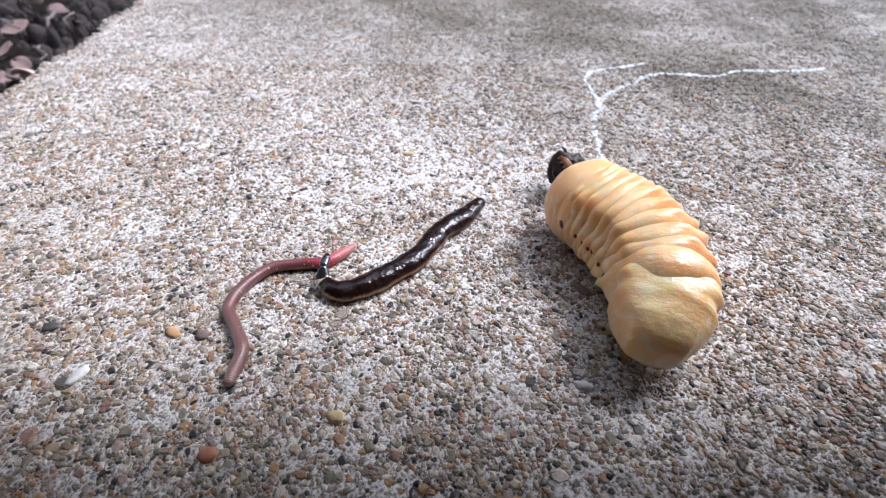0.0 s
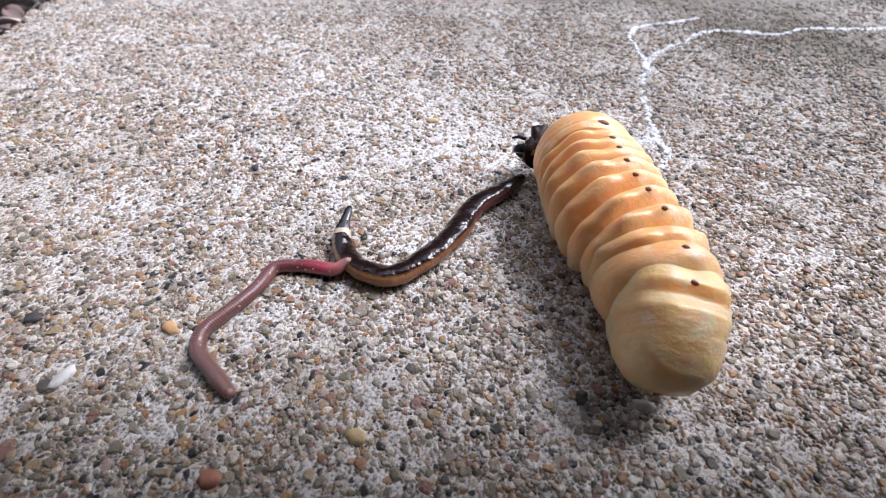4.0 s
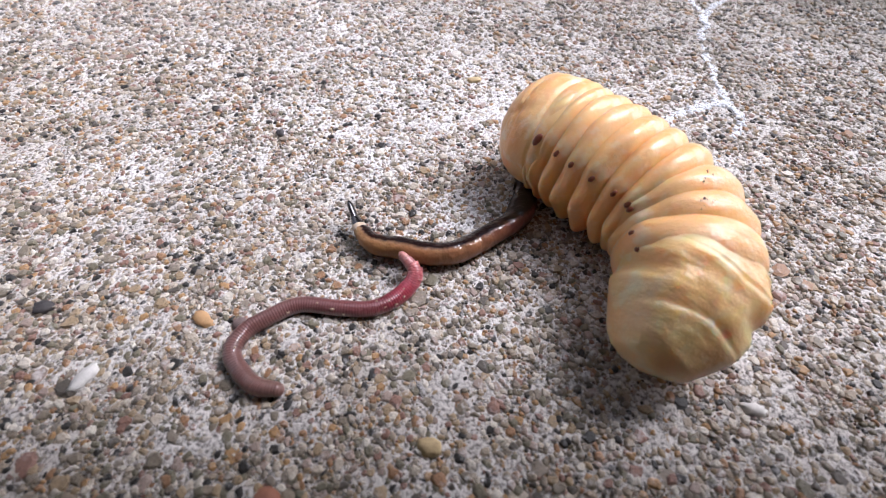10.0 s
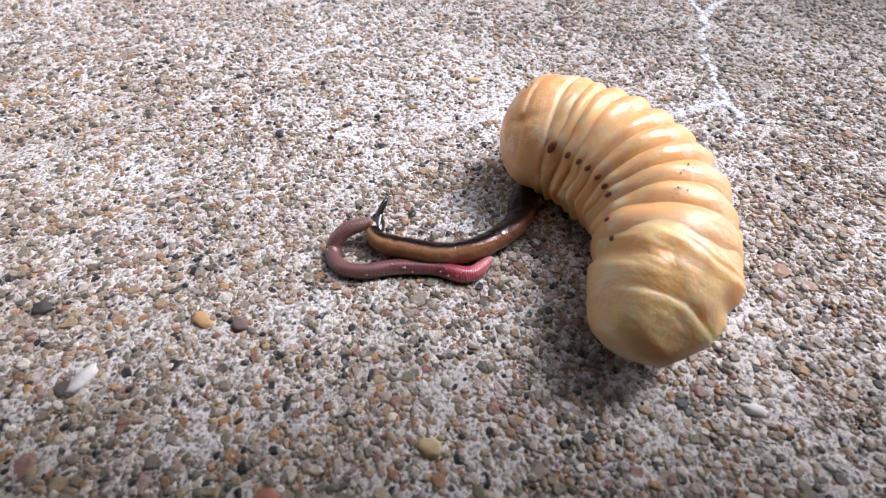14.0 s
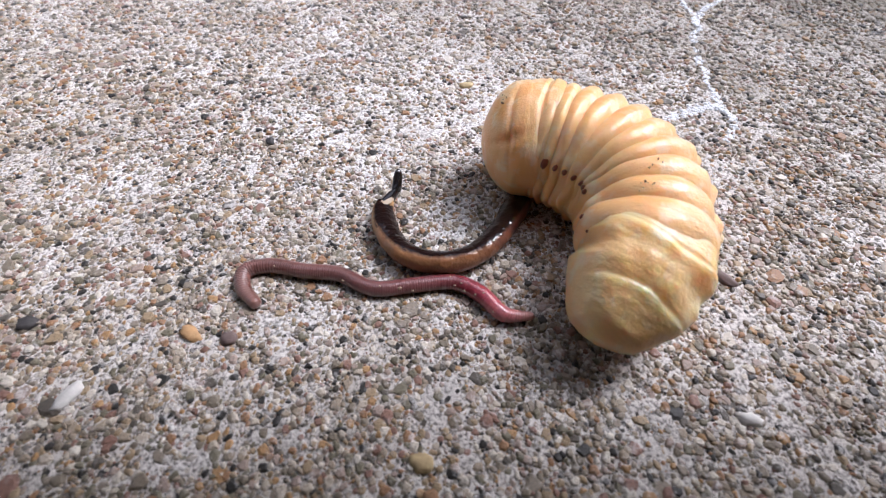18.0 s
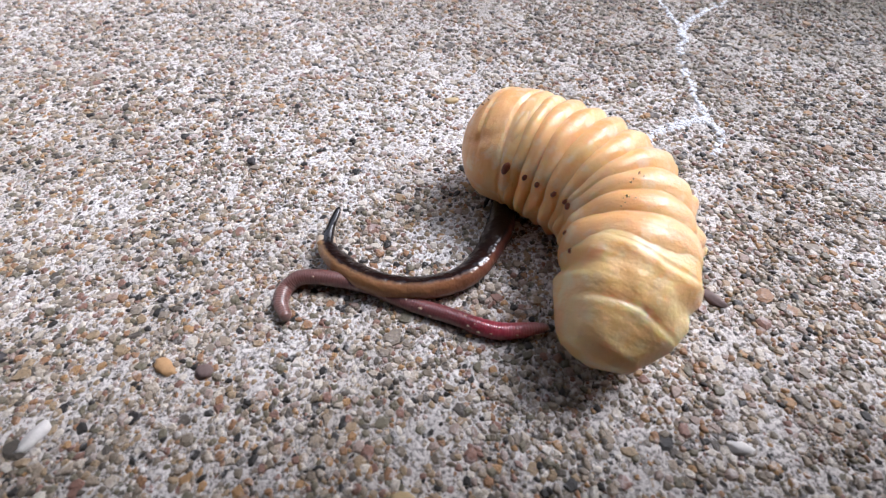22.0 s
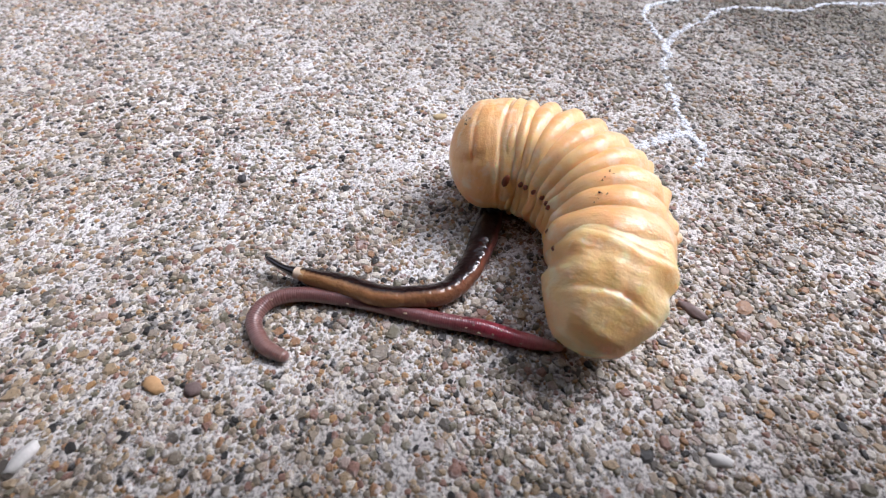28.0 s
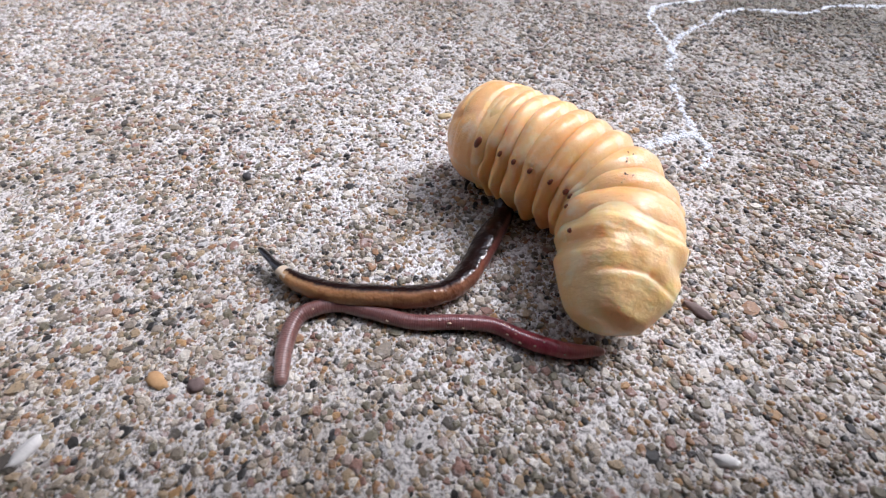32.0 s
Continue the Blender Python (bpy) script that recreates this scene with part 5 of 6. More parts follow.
earthworm_at(19, (-19.7, -24.8, 1.1), (-21.5, -22.2, 1.1), (-21.0, -18.0, 1.1), (-18.1, -15.5, 1.1), (-13.8, -16.1, 1.1), (-9.9, -19.5, 1.1), (-5.8, -20.0, 1.1), (-0.0, -19.6, 1.1), (4.9, -19.6, 1.1), (8.9, -22.9, 1.1), (11.9, -24.6, 1.1), (17.2, -23.8, 1.1))
earthworm_at(20, (-21.8, -23.3, 1.1), (-22.5, -20.5, 1.1), (-21.7, -16.7, 1.1), (-18.9, -13.6, 1.1), (-15.1, -13.6, 2.0), (-9.6, -16.3, 2.0), (-3.5, -17.8, 1.1), (3.3, -19.8, 1.1), (9.0, -22.2, 1.1), (15.0, -24.1, 1.1))
earthworm_at(21, (-20.4, -22.3, 1.1), (-20.9, -18.5, 1.1), (-19.6, -14.5, 1.1), (-15.9, -14.0, 2.0), (-11.4, -15.6, 2.0), (-7.0, -17.7, 1.1), (-1.8, -18.7, 1.1), (4.1, -19.7, 1.1), (9.1, -21.6, 1.1), (14.2, -23.5, 1.1))
earthworm_at(22, (-19.7, -19.8, 1.1), (-20.8, -17.7, 1.1), (-20.4, -15.0, 1.1), (-17.7, -13.7, 2.0), (-12.3, -14.3, 2.0), (-7.1, -15.3, 1.1), (-1.7, -17.9, 1.1), (5.1, -20.4, 1.1), (11.5, -22.8, 1.1), (18.2, -22.4, 1.1))
earthworm_at(22.5, (-21.0, -17.7, 1.1), (-20.3, -15.5, 1.1), (-18.9, -13.0, 1.1), (-15.3, -12.2, 2.0), (-10.1, -13.9, 2.0), (-4.8, -16.3, 1.1), (1.4, -19.8, 1.1), (7.2, -22.3, 1.1), (13.8, -22.8, 1.1))
earthworm_at(23, (-21.8, -19.0, 1.1), (-20.8, -16.4, 1.2), (-19.9, -11.7, 1.1), (-16.7, -9.9, 2.5), (-13.0, -10.6, 2.5), (-7.8, -13.6, 2.0), (-2.3, -17.3, 1.1), (3.7, -20.3, 1.1), (9.5, -22.2, 1.1), (15.4, -21.9, 1.1))
earthworm_at(24, (-17.7, -24.6, 1.1), (-20.3, -22.0, 1.1), (-20.8, -17.8, 1.1), (-17.9, -15.7, 1.2), (-11.7, -16.5, 1.1), (-5.6, -17.6, 1.1), (0.4, -18.3, 1.1), (5.5, -21.2, 1.1), (9.5, -23.1, 1.1), (11.8, -20.4, 1.1))
earthworm_at(24.5, (-17.7, -24.2, 1.1), (-20.8, -21.5, 1.1), (-21.3, -18.7, 1.1), (-19.6, -15.8, 1.1), (-13.6, -15.5, 1.1), (-7.4, -16.6, 1.1), (-1.3, -17.7, 1.1), (3.8, -20.2, 1.1), (8.7, -22.6, 1.1), (11.7, -19.9, 2.0), (13.5, -17.7, 3.0))
earthworm_at(25, (-17.9, -24.1, 1.1), (-20.9, -21.4, 1.1), (-21.7, -17.7, 1.1), (-19.9, -14.7, 1.1), (-15.7, -13.8, 1.1), (-9.4, -14.4, 1.1), (-3.2, -15.6, 1.2), (2.1, -18.2, 1.1), (6.3, -21.6, 1.1), (11.3, -21.7, 1.1), (18.1, -20.5, 1.1))
earthworm_at(25.5, (-17.6, -24.1, 1.1), (-20.6, -21.9, 1.1), (-22.0, -17.6, 1.1), (-20.2, -14.1, 1.2), (-15.1, -12.8, 1.1), (-8.7, -13.8, 1.2), (-2.4, -15.5, 1.1), (2.9, -19.1, 1.1), (7.1, -21.6, 1.1), (12.2, -21.2, 1.1), (18.6, -20.4, 1.1))
earthworm_at(27.5, (-17.5, -23.8, 1.1), (-21.2, -21.9, 1.1), (-22.9, -17.7, 1.1), (-21.3, -14.1, 1.1), (-16.2, -13.2, 1.1), (-9.7, -14.4, 1.2), (-2.4, -16.1, 1.1), (4.7, -17.7, 1.1), (11.6, -18.4, 1.1), (16.7, -20.0, 1.1), (22.2, -22.9, 1.1))
earthworm_at(28, (-17.5, -23.8, 1.1), (-20.7, -21.9, 1.1), (-23.0, -18.1, 1.2), (-21.6, -14.6, 1.2), (-17.0, -13.3, 1.2), (-9.7, -14.3, 1.2), (-2.4, -16.1, 1.1), (4.7, -18.2, 1.1), (11.5, -19.8, 1.1), (17.3, -21.9, 1.1), (22.5, -23.3, 1.1))
earthworm_at(29, (-17.9, -23.7, 1.1), (-20.6, -22.3, 1.1), (-22.3, -19.0, 1.1), (-21.2, -16.3, 1.1), (-16.6, -15.7, 1.1), (-9.4, -16.8, 1.1), (-1.4, -19.0, 1.1), (4.7, -19.1, 1.1), (10.7, -18.8, 1.1), (15.7, -20.8, 1.1), (18.8, -22.7, 1.1), (23.0, -22.8, 1.1))
earthworm_at(30, (-18.2, -25.3, 1.1), (-18.0, -21.8, 1.1), (-16.2, -18.0, 1.2), (-12.3, -15.6, 1.1), (-6.8, -16.7, 1.1), (-0.5, -19.4, 1.1), (5.5, -20.0, 1.1), (11.6, -19.4, 1.1), (15.8, -20.7, 1.1), (18.1, -22.8, 1.1), (21.9, -22.7, 1.1))
earthworm_at(31, (-16.9, -27.9, 1.1), (-17.3, -22.7, 1.1), (-15.3, -18.1, 1.1), (-11.3, -16.0, 1.1), (-6.7, -17.3, 1.1), (-0.5, -19.9, 1.1), (5.6, -19.5, 1.1), (11.6, -19.4, 1.1), (16.7, -20.7, 1.1), (20.3, -22.2, 1.1), (23.4, -21.3, 1.1))
earthworm_at(32, (-17.3, -27.7, 1.1), (-17.8, -22.5, 1.1), (-16.7, -17.8, 1.2), (-11.8, -15.9, 1.2), (-6.4, -17.0, 1.1), (0.6, -19.0, 1.1), (6.6, -19.1, 1.1), (12.6, -19.7, 1.1), (17.4, -22.1, 1.1), (22.9, -24.0, 1.1), (27.8, -24.2, 1.1))
flatworm_at(0, (-8.2, -10.9, 4.0), (-8.5, -13.7, 3.5), (-8.0, -16.1, 1.8), (-4.7, -18.5, 1.8), (-0.7, -17.7, 1.8), (4.2, -14.6, 1.8), (11.1, -8.7, 1.8), (16.2, -0.2, 1.8), (21.7, 5.0, 1.8), (26.4, 11.3, 1.8))
flatworm_at(1, (-4.5, -11.3, 4.0), (-6.1, -14.3, 3.0), (-5.5, -17.7, 1.8), (-0.8, -19.2, 1.8), (4.6, -17.8, 1.8), (9.8, -11.7, 1.8), (14.5, -5.0, 1.8), (19.6, 0.6, 1.8), (23.8, 5.6, 1.8), (26.9, 11.0, 1.8))
flatworm_at(2, (2.4, -13.7, 3.5), (-1.6, -15.2, 3.5), (-4.2, -17.3, 2.5), (-2.6, -20.3, 1.8), (1.0, -20.8, 1.8), (6.6, -16.3, 1.8), (12.2, -10.6, 1.8), (14.9, -3.7, 1.8), (19.7, 3.3, 1.8), (25.1, 11.1, 1.8), (26.8, 11.7, 1.8))
flatworm_at(2.5, (1.9, -9.1, 3.5), (-1.9, -11.4, 3.5), (-4.2, -14.0, 2.5), (-3.7, -18.1, 1.8), (0.1, -19.3, 1.8), (5.8, -15.2, 1.8), (11.9, -10.2, 1.8), (14.0, -3.2, 1.8), (18.8, 3.8, 1.8), (23.9, 8.6, 1.8), (27.8, 12.1, 1.8))
flatworm_at(4.5, (-12.3, 0.6, 4.0), (-11.4, -4.8, 3.0), (-9.5, -9.6, 1.8), (-4.4, -15.0, 1.8), (0.9, -16.8, 1.8), (6.7, -12.1, 1.8), (12.4, -6.2, 1.8), (16.5, 1.8, 1.8), (22.1, 6.4, 1.8), (27.1, 11.2, 1.8))
flatworm_at(5, (-11.7, 1.4, 4.0), (-11.3, -4.6, 3.0), (-8.9, -9.1, 1.8), (-3.5, -14.3, 1.8), (1.1, -16.7, 1.8), (6.8, -12.9, 1.8), (11.8, -6.8, 1.8), (15.3, 0.9, 1.8), (20.6, 5.1, 1.8), (26.4, 10.6, 1.8))
flatworm_at(5.5, (-9.3, -2.9, 4.0), (-9.2, -6.7, 3.0), (-6.4, -10.8, 1.8), (-1.1, -15.4, 1.8), (3.6, -15.4, 1.8), (8.2, -11.9, 1.8), (13.8, -6.9, 1.8), (16.8, 0.0, 1.8), (21.6, 4.6, 1.8), (25.6, 9.5, 1.8))
flatworm_at(5.7, (-7.1, -13.7, 4.0), (-8.1, -17.9, 3.5), (-6.6, -20.4, 2.5), (-2.8, -20.0, 1.8), (1.4, -17.4, 1.8), (6.8, -11.1, 1.8), (12.3, -6.1, 1.8), (15.7, 0.1, 1.8), (20.4, 4.6, 1.8))
flatworm_at(5.8, (-8.7, -19.7, 3.5), (-7.6, -20.7, 3.5), (-4.7, -21.1, 2.5), (-0.6, -19.6, 1.8), (3.3, -16.4, 1.8), (8.3, -11.4, 1.8), (13.8, -6.4, 1.8), (16.2, -0.3, 1.8), (22.1, 5.3, 1.8))
flatworm_at(5.9, (-7.9, -23.3, 2.5), (-6.5, -22.5, 3.0), (-4.5, -21.1, 3.0), (-0.6, -19.0, 1.8), (3.3, -16.1, 1.8), (8.3, -11.6, 1.8), (14.1, -6.7, 1.8), (16.2, -0.6, 1.8), (22.6, 5.2, 1.8))
flatworm_at(6, (-5.5, -25.2, 1.5), (-5.9, -23.6, 2.5), (-4.6, -21.5, 3.0), (-1.2, -19.1, 1.8), (2.9, -16.2, 1.8), (8.3, -11.8, 1.8), (14.2, -6.9, 1.8), (16.1, -1.0, 1.8), (23.0, 4.9, 1.8))
flatworm_at(6.4, (-11.0, -25.5, 2.0), (-9.6, -24.7, 2.5), (-8.0, -23.2, 2.5), (-4.6, -21.2, 1.8), (-0.5, -18.6, 1.8), (4.3, -14.3, 1.8), (10.0, -9.6, 1.8), (14.0, -5.7, 1.8), (17.9, -1.7, 1.8))
flatworm_at(6.5, (-15.8, -18.4, 3.0), (-12.7, -19.7, 2.5), (-8.4, -20.2, 1.8), (-4.0, -20.2, 1.8), (0.2, -17.6, 1.8), (4.6, -13.8, 1.8), (10.2, -10.2, 1.8), (14.3, -6.4, 1.8), (17.6, -2.4, 1.8), (17.2, -0.3, 4.2))
flatworm_at(7, (-21.1, -16.2, 3.0), (-17.0, -17.4, 2.5), (-13.1, -18.0, 1.8), (-7.8, -18.0, 1.8), (-2.6, -17.4, 1.8), (2.7, -15.2, 1.8), (8.2, -11.7, 1.8), (14.1, -7.9, 1.8), (14.9, -5.4, 4.2))
flatworm_at(7.5, (-19.5, -16.1, 3.0), (-16.1, -16.4, 2.0), (-13.2, -18.4, 1.8), (-8.9, -18.3, 1.8), (-3.8, -16.7, 1.8), (1.5, -16.0, 1.8), (6.9, -13.2, 1.8), (12.8, -8.9, 1.8), (12.8, -4.8, 3.9))
flatworm_at(8, (-20.2, -17.9, 3.0), (-16.7, -17.1, 2.0), (-13.2, -17.4, 1.8), (-8.8, -17.4, 1.8), (-4.5, -16.2, 1.8), (-0.1, -16.7, 1.8), (5.3, -13.8, 1.8), (11.0, -9.5, 1.8), (14.2, -6.3, 1.8), (11.9, -4.2, 3.9))
flatworm_at(8.5, (-19.9, -8.3, 4.0), (-17.0, -9.8, 3.0), (-15.0, -12.4, 1.8), (-11.1, -14.6, 1.8), (-5.6, -15.6, 1.8), (-0.3, -16.1, 1.8), (5.2, -13.7, 1.8), (10.0, -9.4, 1.8), (13.2, -6.2, 1.8), (12.0, -3.0, 3.9))
flatworm_at(9, (-15.1, -4.3, 5.0), (-14.5, -7.0, 3.0), (-13.8, -10.4, 1.8), (-9.6, -14.5, 1.8), (-4.0, -16.1, 1.8), (1.5, -16.5, 1.8), (6.1, -13.6, 1.8), (11.0, -9.8, 1.8), (13.9, -4.5, 1.8), (14.5, 1.2, 1.8), (12.9, 0.3, 3.9))
flatworm_at(10, (-15.6, -7.9, 4.0), (-14.0, -10.9, 2.5), (-11.4, -13.9, 1.8), (-6.8, -14.9, 1.8), (-2.2, -15.9, 1.8), (2.3, -15.3, 1.8), (7.9, -11.6, 1.8), (12.5, -7.8, 1.8), (14.6, -1.6, 1.8), (14.8, 0.2, 3.9))
flatworm_at(11, (-16.7, -5.4, 4.0), (-15.3, -9.8, 2.5), (-12.4, -13.4, 1.8), (-6.7, -16.1, 1.8), (-2.2, -16.5, 1.8), (3.2, -14.7, 1.8), (8.9, -10.5, 1.8), (13.1, -5.9, 1.8), (14.8, 1.1, 1.8), (14.8, 0.8, 3.9))
flatworm_at(11.5, (-13.1, -3.9, 4.0), (-13.4, -8.3, 3.0), (-13.3, -10.3, 1.8), (-10.4, -14.5, 1.8), (-5.9, -14.9, 1.8), (-0.4, -15.4, 1.8), (5.1, -13.5, 1.8), (10.9, -9.1, 1.8), (13.3, -4.5, 1.8), (14.9, 1.2, 1.8), (13.9, 0.5, 3.9))
flatworm_at(11.7, (-13.2, -3.6, 5.0), (-12.9, -6.3, 3.0), (-13.7, -9.1, 1.8), (-11.5, -12.8, 1.8), (-5.8, -15.0, 1.8), (0.5, -15.9, 1.8), (6.0, -12.3, 1.8), (10.9, -9.2, 1.8), (13.8, -4.5, 1.8), (14.9, 1.2, 1.8), (13.5, 0.4, 3.9))
flatworm_at(12, (-12.0, -7.7, 3.0), (-12.1, -11.6, 1.8), (-9.5, -14.5, 1.8), (-5.8, -15.6, 1.8), (0.5, -15.4, 1.8), (6.0, -13.6, 1.8), (11.0, -8.6, 1.8), (13.9, -3.2, 1.8), (14.3, 1.1, 1.8), (12.8, 0.2, 3.9))
flatworm_at(12.5, (-12.1, -4.8, 4.0), (-11.8, -9.1, 3.0), (-11.1, -11.7, 1.8), (-7.6, -15.1, 1.8), (-2.1, -16.7, 1.8), (3.2, -14.9, 1.8), (9.9, -10.0, 1.8), (13.2, -5.4, 1.8), (13.9, 2.4, 1.8), (12.3, -0.4, 3.9))
flatworm_at(13, (-11.0, -8.5, 3.0), (-11.5, -11.8, 1.8), (-9.3, -15.2, 1.8), (-4.7, -16.8, 1.8), (1.4, -17.2, 1.8), (6.8, -14.8, 1.8), (11.7, -10.0, 1.8), (13.7, -4.8, 1.8), (13.7, 0.8, 1.8), (13.0, -1.6, 3.9))
flatworm_at(13.5, (-11.4, -9.0, 3.0), (-11.2, -12.3, 1.8), (-7.7, -15.1, 1.8), (-2.2, -16.1, 1.8), (3.2, -14.9, 1.8), (8.8, -12.4, 1.8), (12.4, -8.6, 1.8), (14.6, -1.8, 1.8), (14.8, -3.2, 3.9))
flatworm_at(14, (-10.0, -7.0, 4.0), (-11.2, -10.1, 2.5), (-10.5, -13.2, 1.8), (-5.8, -14.8, 1.8), (-0.3, -15.8, 1.8), (5.1, -14.6, 1.8), (9.9, -11.5, 1.8), (13.0, -7.7, 1.8), (15.3, -0.1, 1.8), (17.4, -2.1, 3.9))
flatworm_at(14.5, (-8.2, -6.3, 5.0), (-8.6, -9.0, 3.0), (-9.3, -12.3, 1.8), (-5.8, -15.2, 1.8), (-0.3, -15.7, 1.8), (6.1, -13.8, 1.8), (11.1, -10.0, 1.8), (13.9, -5.4, 1.8), (16.6, 0.4, 1.8), (20.0, -0.5, 3.9))
flatworm_at(16.5, (0.0, -2.0, 4.0), (-2.9, -4.5, 3.0), (-6.7, -6.8, 1.8), (-6.9, -11.3, 1.8), (-2.9, -15.8, 1.8), (1.6, -16.3, 1.8), (7.0, -13.9, 1.8), (11.6, -8.4, 1.8), (14.8, -1.5, 1.8), (16.7, 2.2, 1.8), (18.9, 0.6, 3.9))
flatworm_at(17, (-1.0, 0.1, 4.0), (-3.9, -3.2, 3.0), (-7.3, -5.5, 1.8), (-7.3, -11.3, 1.8), (-3.8, -15.3, 1.8), (0.7, -16.4, 1.8), (6.2, -14.5, 1.8), (10.6, -9.7, 1.8), (14.2, -3.0, 1.8), (15.8, 2.9, 1.8), (17.5, 0.2, 3.9))
flatworm_at(18, (-6.7, 0.9, 5.0), (-7.2, -1.3, 3.0), (-9.1, -3.6, 1.8), (-8.1, -9.4, 1.8), (-4.5, -14.1, 1.8), (0.9, -15.7, 1.8), (6.3, -14.0, 1.8), (10.8, -9.2, 1.8), (14.3, -2.7, 1.8), (15.3, 1.6, 1.8), (15.8, -1.5, 3.9))
flatworm_at(18.5, (-9.7, 0.9, 4.0), (-10.3, -2.1, 3.0), (-10.0, -6.1, 1.8), (-6.7, -12.4, 1.8), (-1.2, -15.6, 1.8), (4.0, -15.1, 1.8), (8.5, -11.9, 1.8), (12.6, -5.5, 1.8), (14.5, -0.4, 1.8), (14.9, -2.2, 3.9))
flatworm_at(19, (-11.1, 0.1, 4.0), (-11.2, -2.2, 3.0), (-11.0, -6.1, 1.8), (-7.2, -12.4, 1.8), (-1.8, -15.6, 1.8), (3.3, -15.6, 1.8), (7.7, -13.1, 1.8), (11.7, -6.9, 1.8), (14.6, -1.9, 1.8), (14.6, -2.8, 3.9))
flatworm_at(20, (-13.7, -2.3, 4.0), (-14.6, -4.0, 3.0), (-13.3, -8.5, 1.8), (-9.0, -13.5, 1.8), (-3.6, -15.7, 1.8), (1.6, -15.7, 1.8), (6.9, -13.1, 1.8), (10.9, -7.5, 1.8), (13.3, -1.8, 1.8), (13.8, 3.0, 1.8), (14.1, 0.0, 3.9))
flatworm_at(21, (-15.1, -2.2, 4.0), (-15.5, -5.7, 3.0), (-14.9, -9.5, 1.8), (-10.8, -13.4, 1.8), (-4.5, -15.0, 1.8), (1.6, -15.1, 1.8), (7.8, -13.0, 1.8), (11.9, -7.3, 1.8), (13.3, -2.3, 1.8), (14.3, 3.2, 1.8), (15.9, 2.2, 3.9))
flatworm_at(22, (-14.0, -1.8, 4.0), (-15.0, -5.3, 3.0), (-15.1, -7.9, 1.8), (-10.8, -12.5, 1.8), (-5.3, -15.2, 1.8), (0.8, -15.8, 1.8), (7.0, -13.8, 1.8), (10.9, -9.3, 1.8), (13.8, -3.2, 1.8), (14.9, 2.2, 1.8), (15.3, 1.3, 3.9))
flatworm_at(23, (-13.5, 1.8, 4.0), (-13.6, -2.6, 3.0), (-13.4, -6.0, 1.8), (-9.9, -11.2, 1.8), (-4.2, -14.6, 1.8), (2.0, -16.2, 1.8), (7.3, -14.3, 1.8), (11.8, -8.2, 1.8), (14.2, -2.0, 1.8), (14.7, 3.4, 1.8), (14.7, 0.5, 3.9))
flatworm_at(24, (-18.9, -4.6, 4.0), (-17.1, -8.0, 3.0), (-15.1, -11.1, 1.8), (-11.0, -14.4, 1.8), (-5.7, -15.5, 1.8), (0.4, -15.7, 1.8), (6.5, -14.3, 1.8), (11.3, -9.4, 1.8), (14.1, -3.4, 1.8), (15.0, 0.5, 1.8), (14.4, -0.3, 3.9))
flatworm_at(24.5, (-16.9, -3.7, 5.0), (-15.8, -7.5, 3.0), (-15.2, -10.0, 1.8), (-11.1, -13.3, 1.8), (-5.8, -14.5, 1.8), (0.4, -15.1, 1.8), (6.5, -14.2, 1.8), (10.3, -10.5, 1.8), (13.5, -4.7, 1.8), (15.0, 0.5, 1.8), (14.1, -0.3, 3.9))
flatworm_at(25, (-15.2, -0.4, 5.0), (-14.9, -4.3, 3.0), (-14.8, -7.6, 1.8), (-11.4, -12.2, 1.8), (-5.9, -13.9, 1.8), (0.3, -14.5, 1.8), (6.5, -13.6, 1.8), (10.3, -10.4, 1.8), (13.1, -4.5, 1.8), (16.1, 0.7, 1.8), (14.9, 1.4, 3.9))
flatworm_at(25.5, (-16.0, 0.5, 5.0), (-15.5, -3.5, 3.0), (-15.0, -7.4, 1.8), (-10.7, -11.5, 1.8), (-5.1, -13.8, 1.8), (1.2, -14.4, 1.8), (7.4, -13.5, 1.8), (11.3, -9.1, 1.8), (14.4, -1.8, 1.8), (15.8, 2.3, 1.8), (15.6, 2.5, 3.9))
flatworm_at(27.5, (-23.3, -5.1, 3.0), (-20.7, -7.2, 2.5), (-17.6, -9.7, 1.8), (-11.7, -12.0, 1.8), (-5.2, -13.8, 1.8), (1.1, -13.9, 1.8), (6.5, -13.5, 1.8), (10.4, -9.7, 1.8), (13.9, -2.3, 1.8), (16.4, 2.5, 1.8), (15.5, 2.2, 3.9))
flatworm_at(28, (-22.3, -7.6, 3.0), (-19.8, -9.0, 2.5), (-15.6, -10.3, 1.8), (-9.8, -12.1, 1.8), (-3.3, -14.4, 1.8), (2.9, -14.5, 1.8), (7.5, -13.0, 1.8), (11.5, -7.3, 1.8), (14.0, -1.0, 1.8), (16.1, 4.7, 1.8), (15.5, 3.0, 3.9))
flatworm_at(29, (-20.3, -5.9, 4.0), (-19.5, -9.8, 3.0), (-17.1, -11.8, 1.8), (-11.4, -13.6, 1.8), (-6.0, -14.7, 1.8), (0.3, -15.9, 1.8), (6.5, -14.0, 1.8), (11.4, -9.6, 1.8), (13.9, -2.2, 1.8), (15.5, 3.3, 1.8), (15.3, 2.5, 3.9))
flatworm_at(30, (-16.9, -3.2, 4.0), (-16.0, -6.7, 3.0), (-14.9, -9.4, 1.8), (-9.8, -13.4, 1.8), (-4.2, -15.7, 1.8), (2.0, -15.8, 1.8), (7.5, -13.2, 1.8), (11.5, -8.2, 1.8), (14.1, -0.5, 1.8), (16.8, 5.2, 1.8), (15.3, 2.9, 3.9))
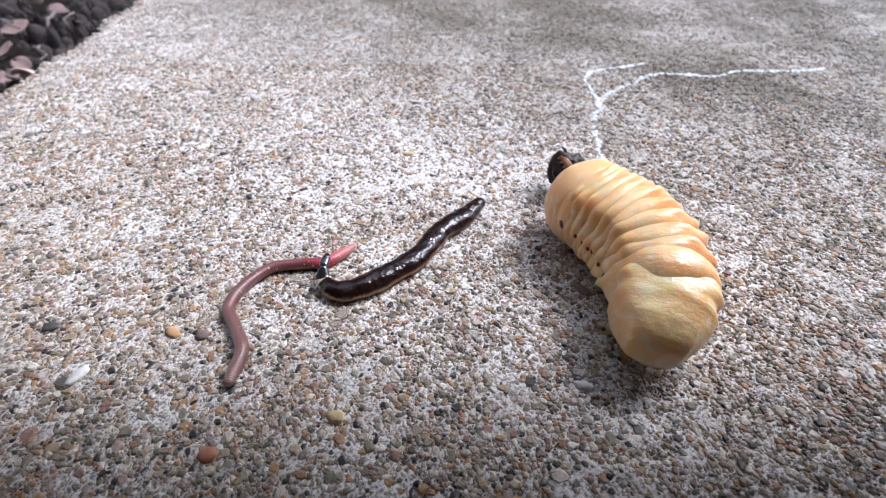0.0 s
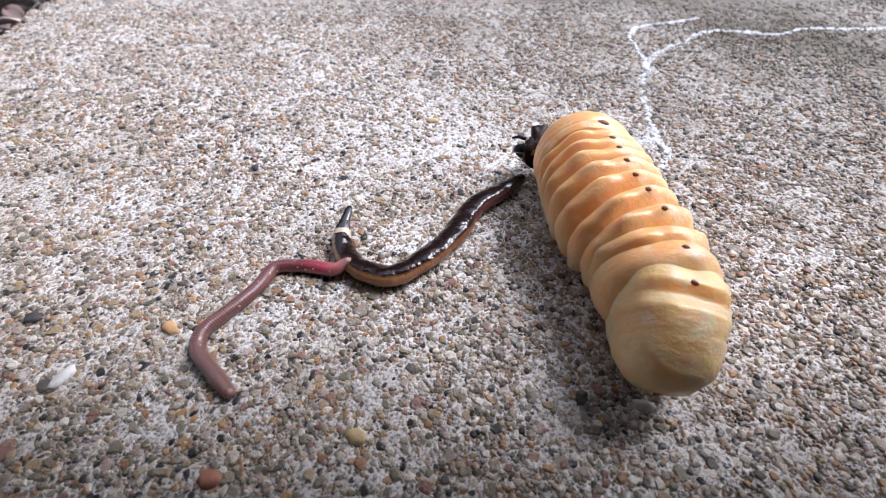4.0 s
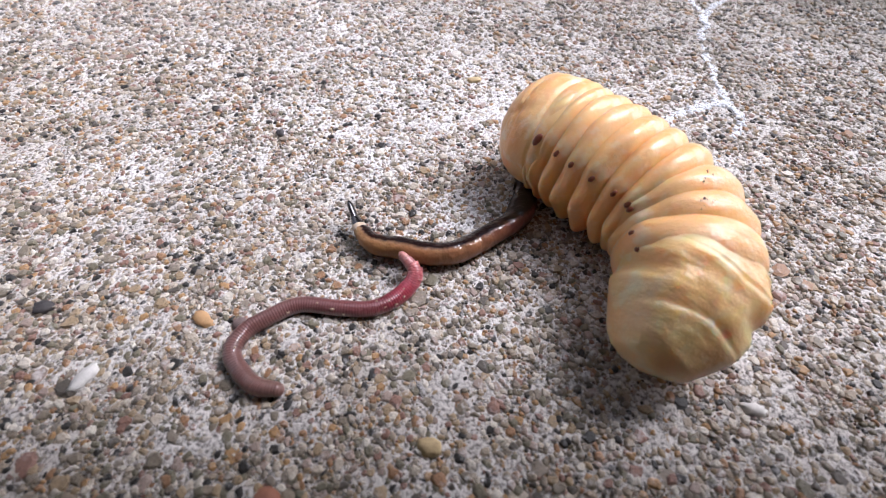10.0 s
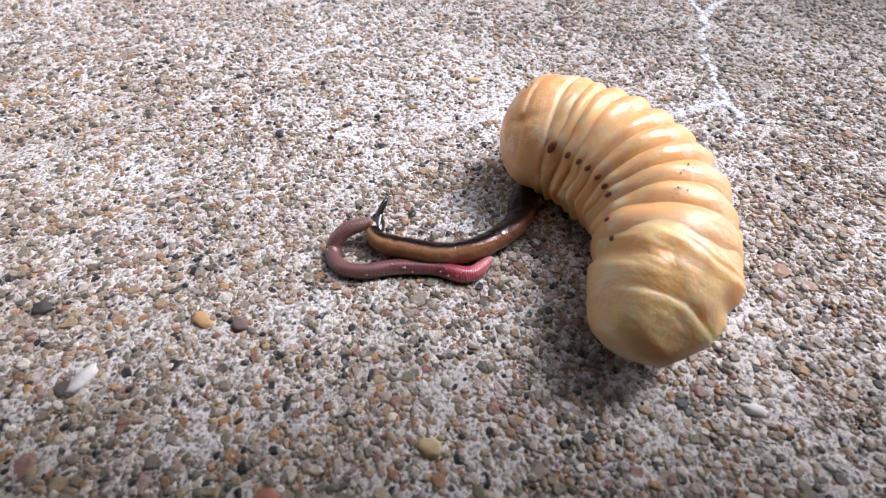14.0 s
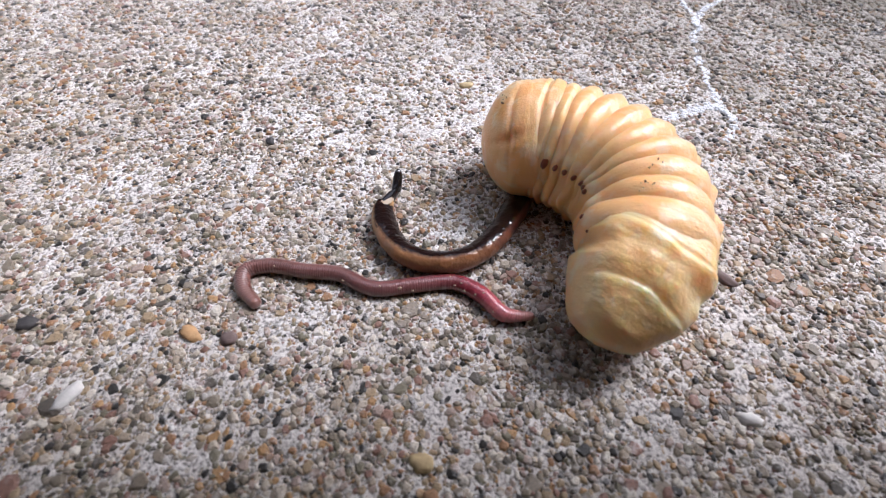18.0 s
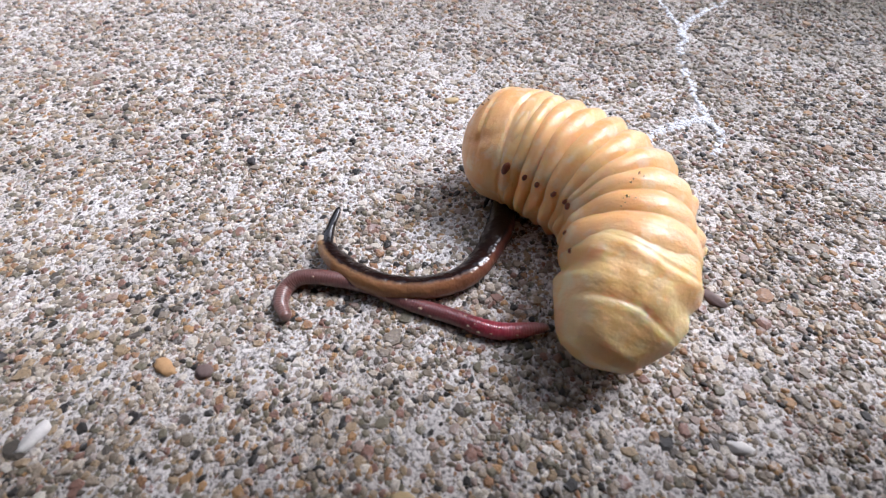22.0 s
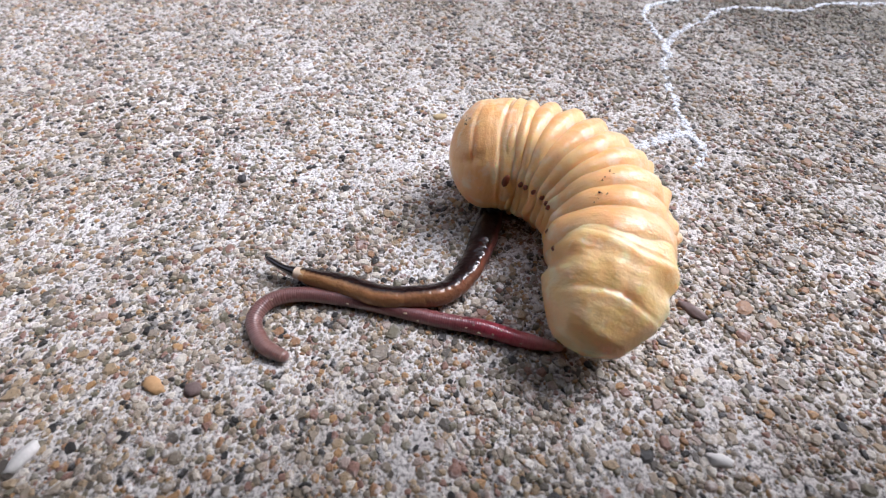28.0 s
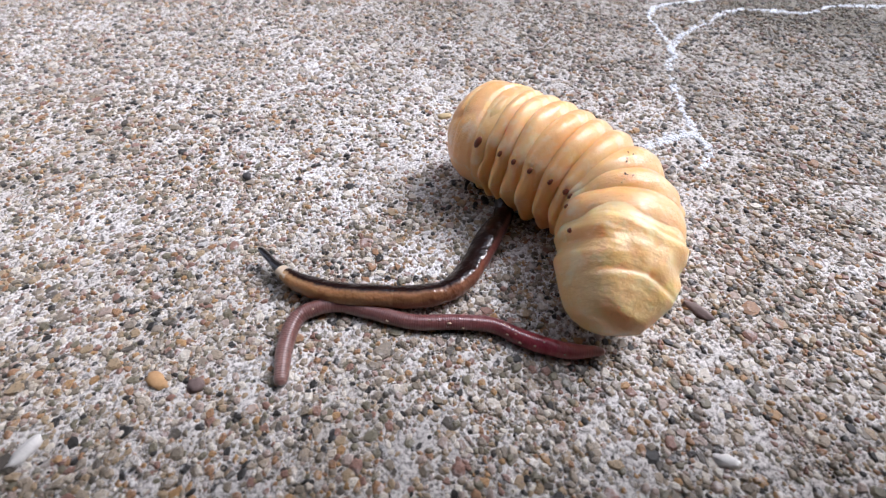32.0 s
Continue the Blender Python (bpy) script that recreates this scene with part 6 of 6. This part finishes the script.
flatworm_at(31, (-22.9, -2.9, 3.0), (-19.8, -6.9, 2.5), (-16.6, -10.0, 1.8), (-11.6, -12.3, 1.8), (-5.1, -14.6, 1.8), (1.2, -15.8, 1.8), (7.5, -13.3, 1.8), (11.4, -9.4, 1.8), (14.5, -1.9, 1.8), (16.5, 2.2, 1.8), (14.2, 3.8, 3.9))
flatworm_at(32, (-24.6, -6.4, 3.0), (-21.2, -9.6, 2.5), (-17.7, -12.0, 1.8), (-11.1, -14.2, 1.8), (-4.8, -14.8, 1.8), (1.4, -14.9, 1.8), (6.8, -13.3, 1.8), (10.7, -8.3, 1.8), (13.6, -2.6, 1.8), (16.7, 2.9, 1.8), (16.5, 5.9, 3.9))


def back_side(t):
    """Where the flatworm's back faces: it rolls as it lifts, bends over the earthworm and settles."""
    lean = np.interp(t, [0, 2.5, 4.5, 5.3, 5.8, 6.3, 7.0], [-0.3, -0.5, 1.0, 1.0, -0.9, -0.9, 1.6])
    return (0.05, float(lean), 1.0)


def chain_rows(kept, places, base, up, rolls=None, droops=None):
    """For each ring, its rows of seconds and pose in its thing's space."""
    rows = [[] for _ in (places(0.0) if callable(places) else places)]
    back = Matrix.Translation(-Vector(base))
    for t in key_times(kept):
        line = at_time(kept, t)
        n = len(line) - 1
        roll = at_time(rolls, t) - 90 if rolls else 0.0
        for k, f in enumerate(places(t) if callable(places) else places):
            s = f * n
            i = min(n - 1, int(s))
            at = line[i] + (line[i + 1] - line[i]) * (s - i)
            lo, hi = max(0, round(s) - 3), min(n, round(s) + 3)
            ahead = line[hi] - line[lo]
            if droops:
                ahead = ahead - np.array([0, 0, droops[k] * math.hypot(ahead[0], ahead[1]) * np.interp(t, [0, 5.3, 6.8], [0.2, 0.2, 1.0])])
            m = back @ along(at, ahead, up(t) if callable(up) else up, roll)
            if rows[k]:
                q0, q1 = rows[k][-1][1].to_quaternion(), m.to_quaternion()
                turn = q0.rotation_difference(q1).angle
                turn = min(turn, 2 * math.pi - turn)
                if turn > 1.4:  # a whip of the tail turns no ring by more than this between two rows
                    q1.make_compatible(q0)
                    m = Matrix.Translation(m.translation) @ q0.slerp(q1, 1.4 / turn).to_matrix().to_4x4()
            rows[k].append((t, m))
    return rows


def motions():
    for seg, rows in zip(grub_segments, chain_rows(GRUB_LINES, GRUB_PLACES, grub.location, (0, 0, 1), GRUB_ROLLS, [0.0] * 9 + [0.05, 0.12, 0.22])):
        walk(seg, rows)
    back = Matrix.Translation(-grub.location)
    rows = []
    for t in key_times(GRUB_LINES):
        line, at = at_time(GRUB_LINES, t), at_time(GRUB_HEADS, t)
        rows.append((t, back @ along(at, line[14] * 0.8 + line[0] * 0.2 - at, (0, 0, 1), 0.5 * (at_time(GRUB_ROLLS, t) - 90))))
    walk(grub_head, rows)
    for ob, rings, kept, up in ((earthworm, worm_rings, WORM_LINES, (0, 0, 1)), (flatworm, flat_rings, FLAT_LINES, back_side)):
        places = [n / (len(rings) - 1) for n in range(len(rings))]
        for ring, rows in zip(rings, chain_rows(kept, places, ob.location, up)):
            walk(ring, rows)


motions()
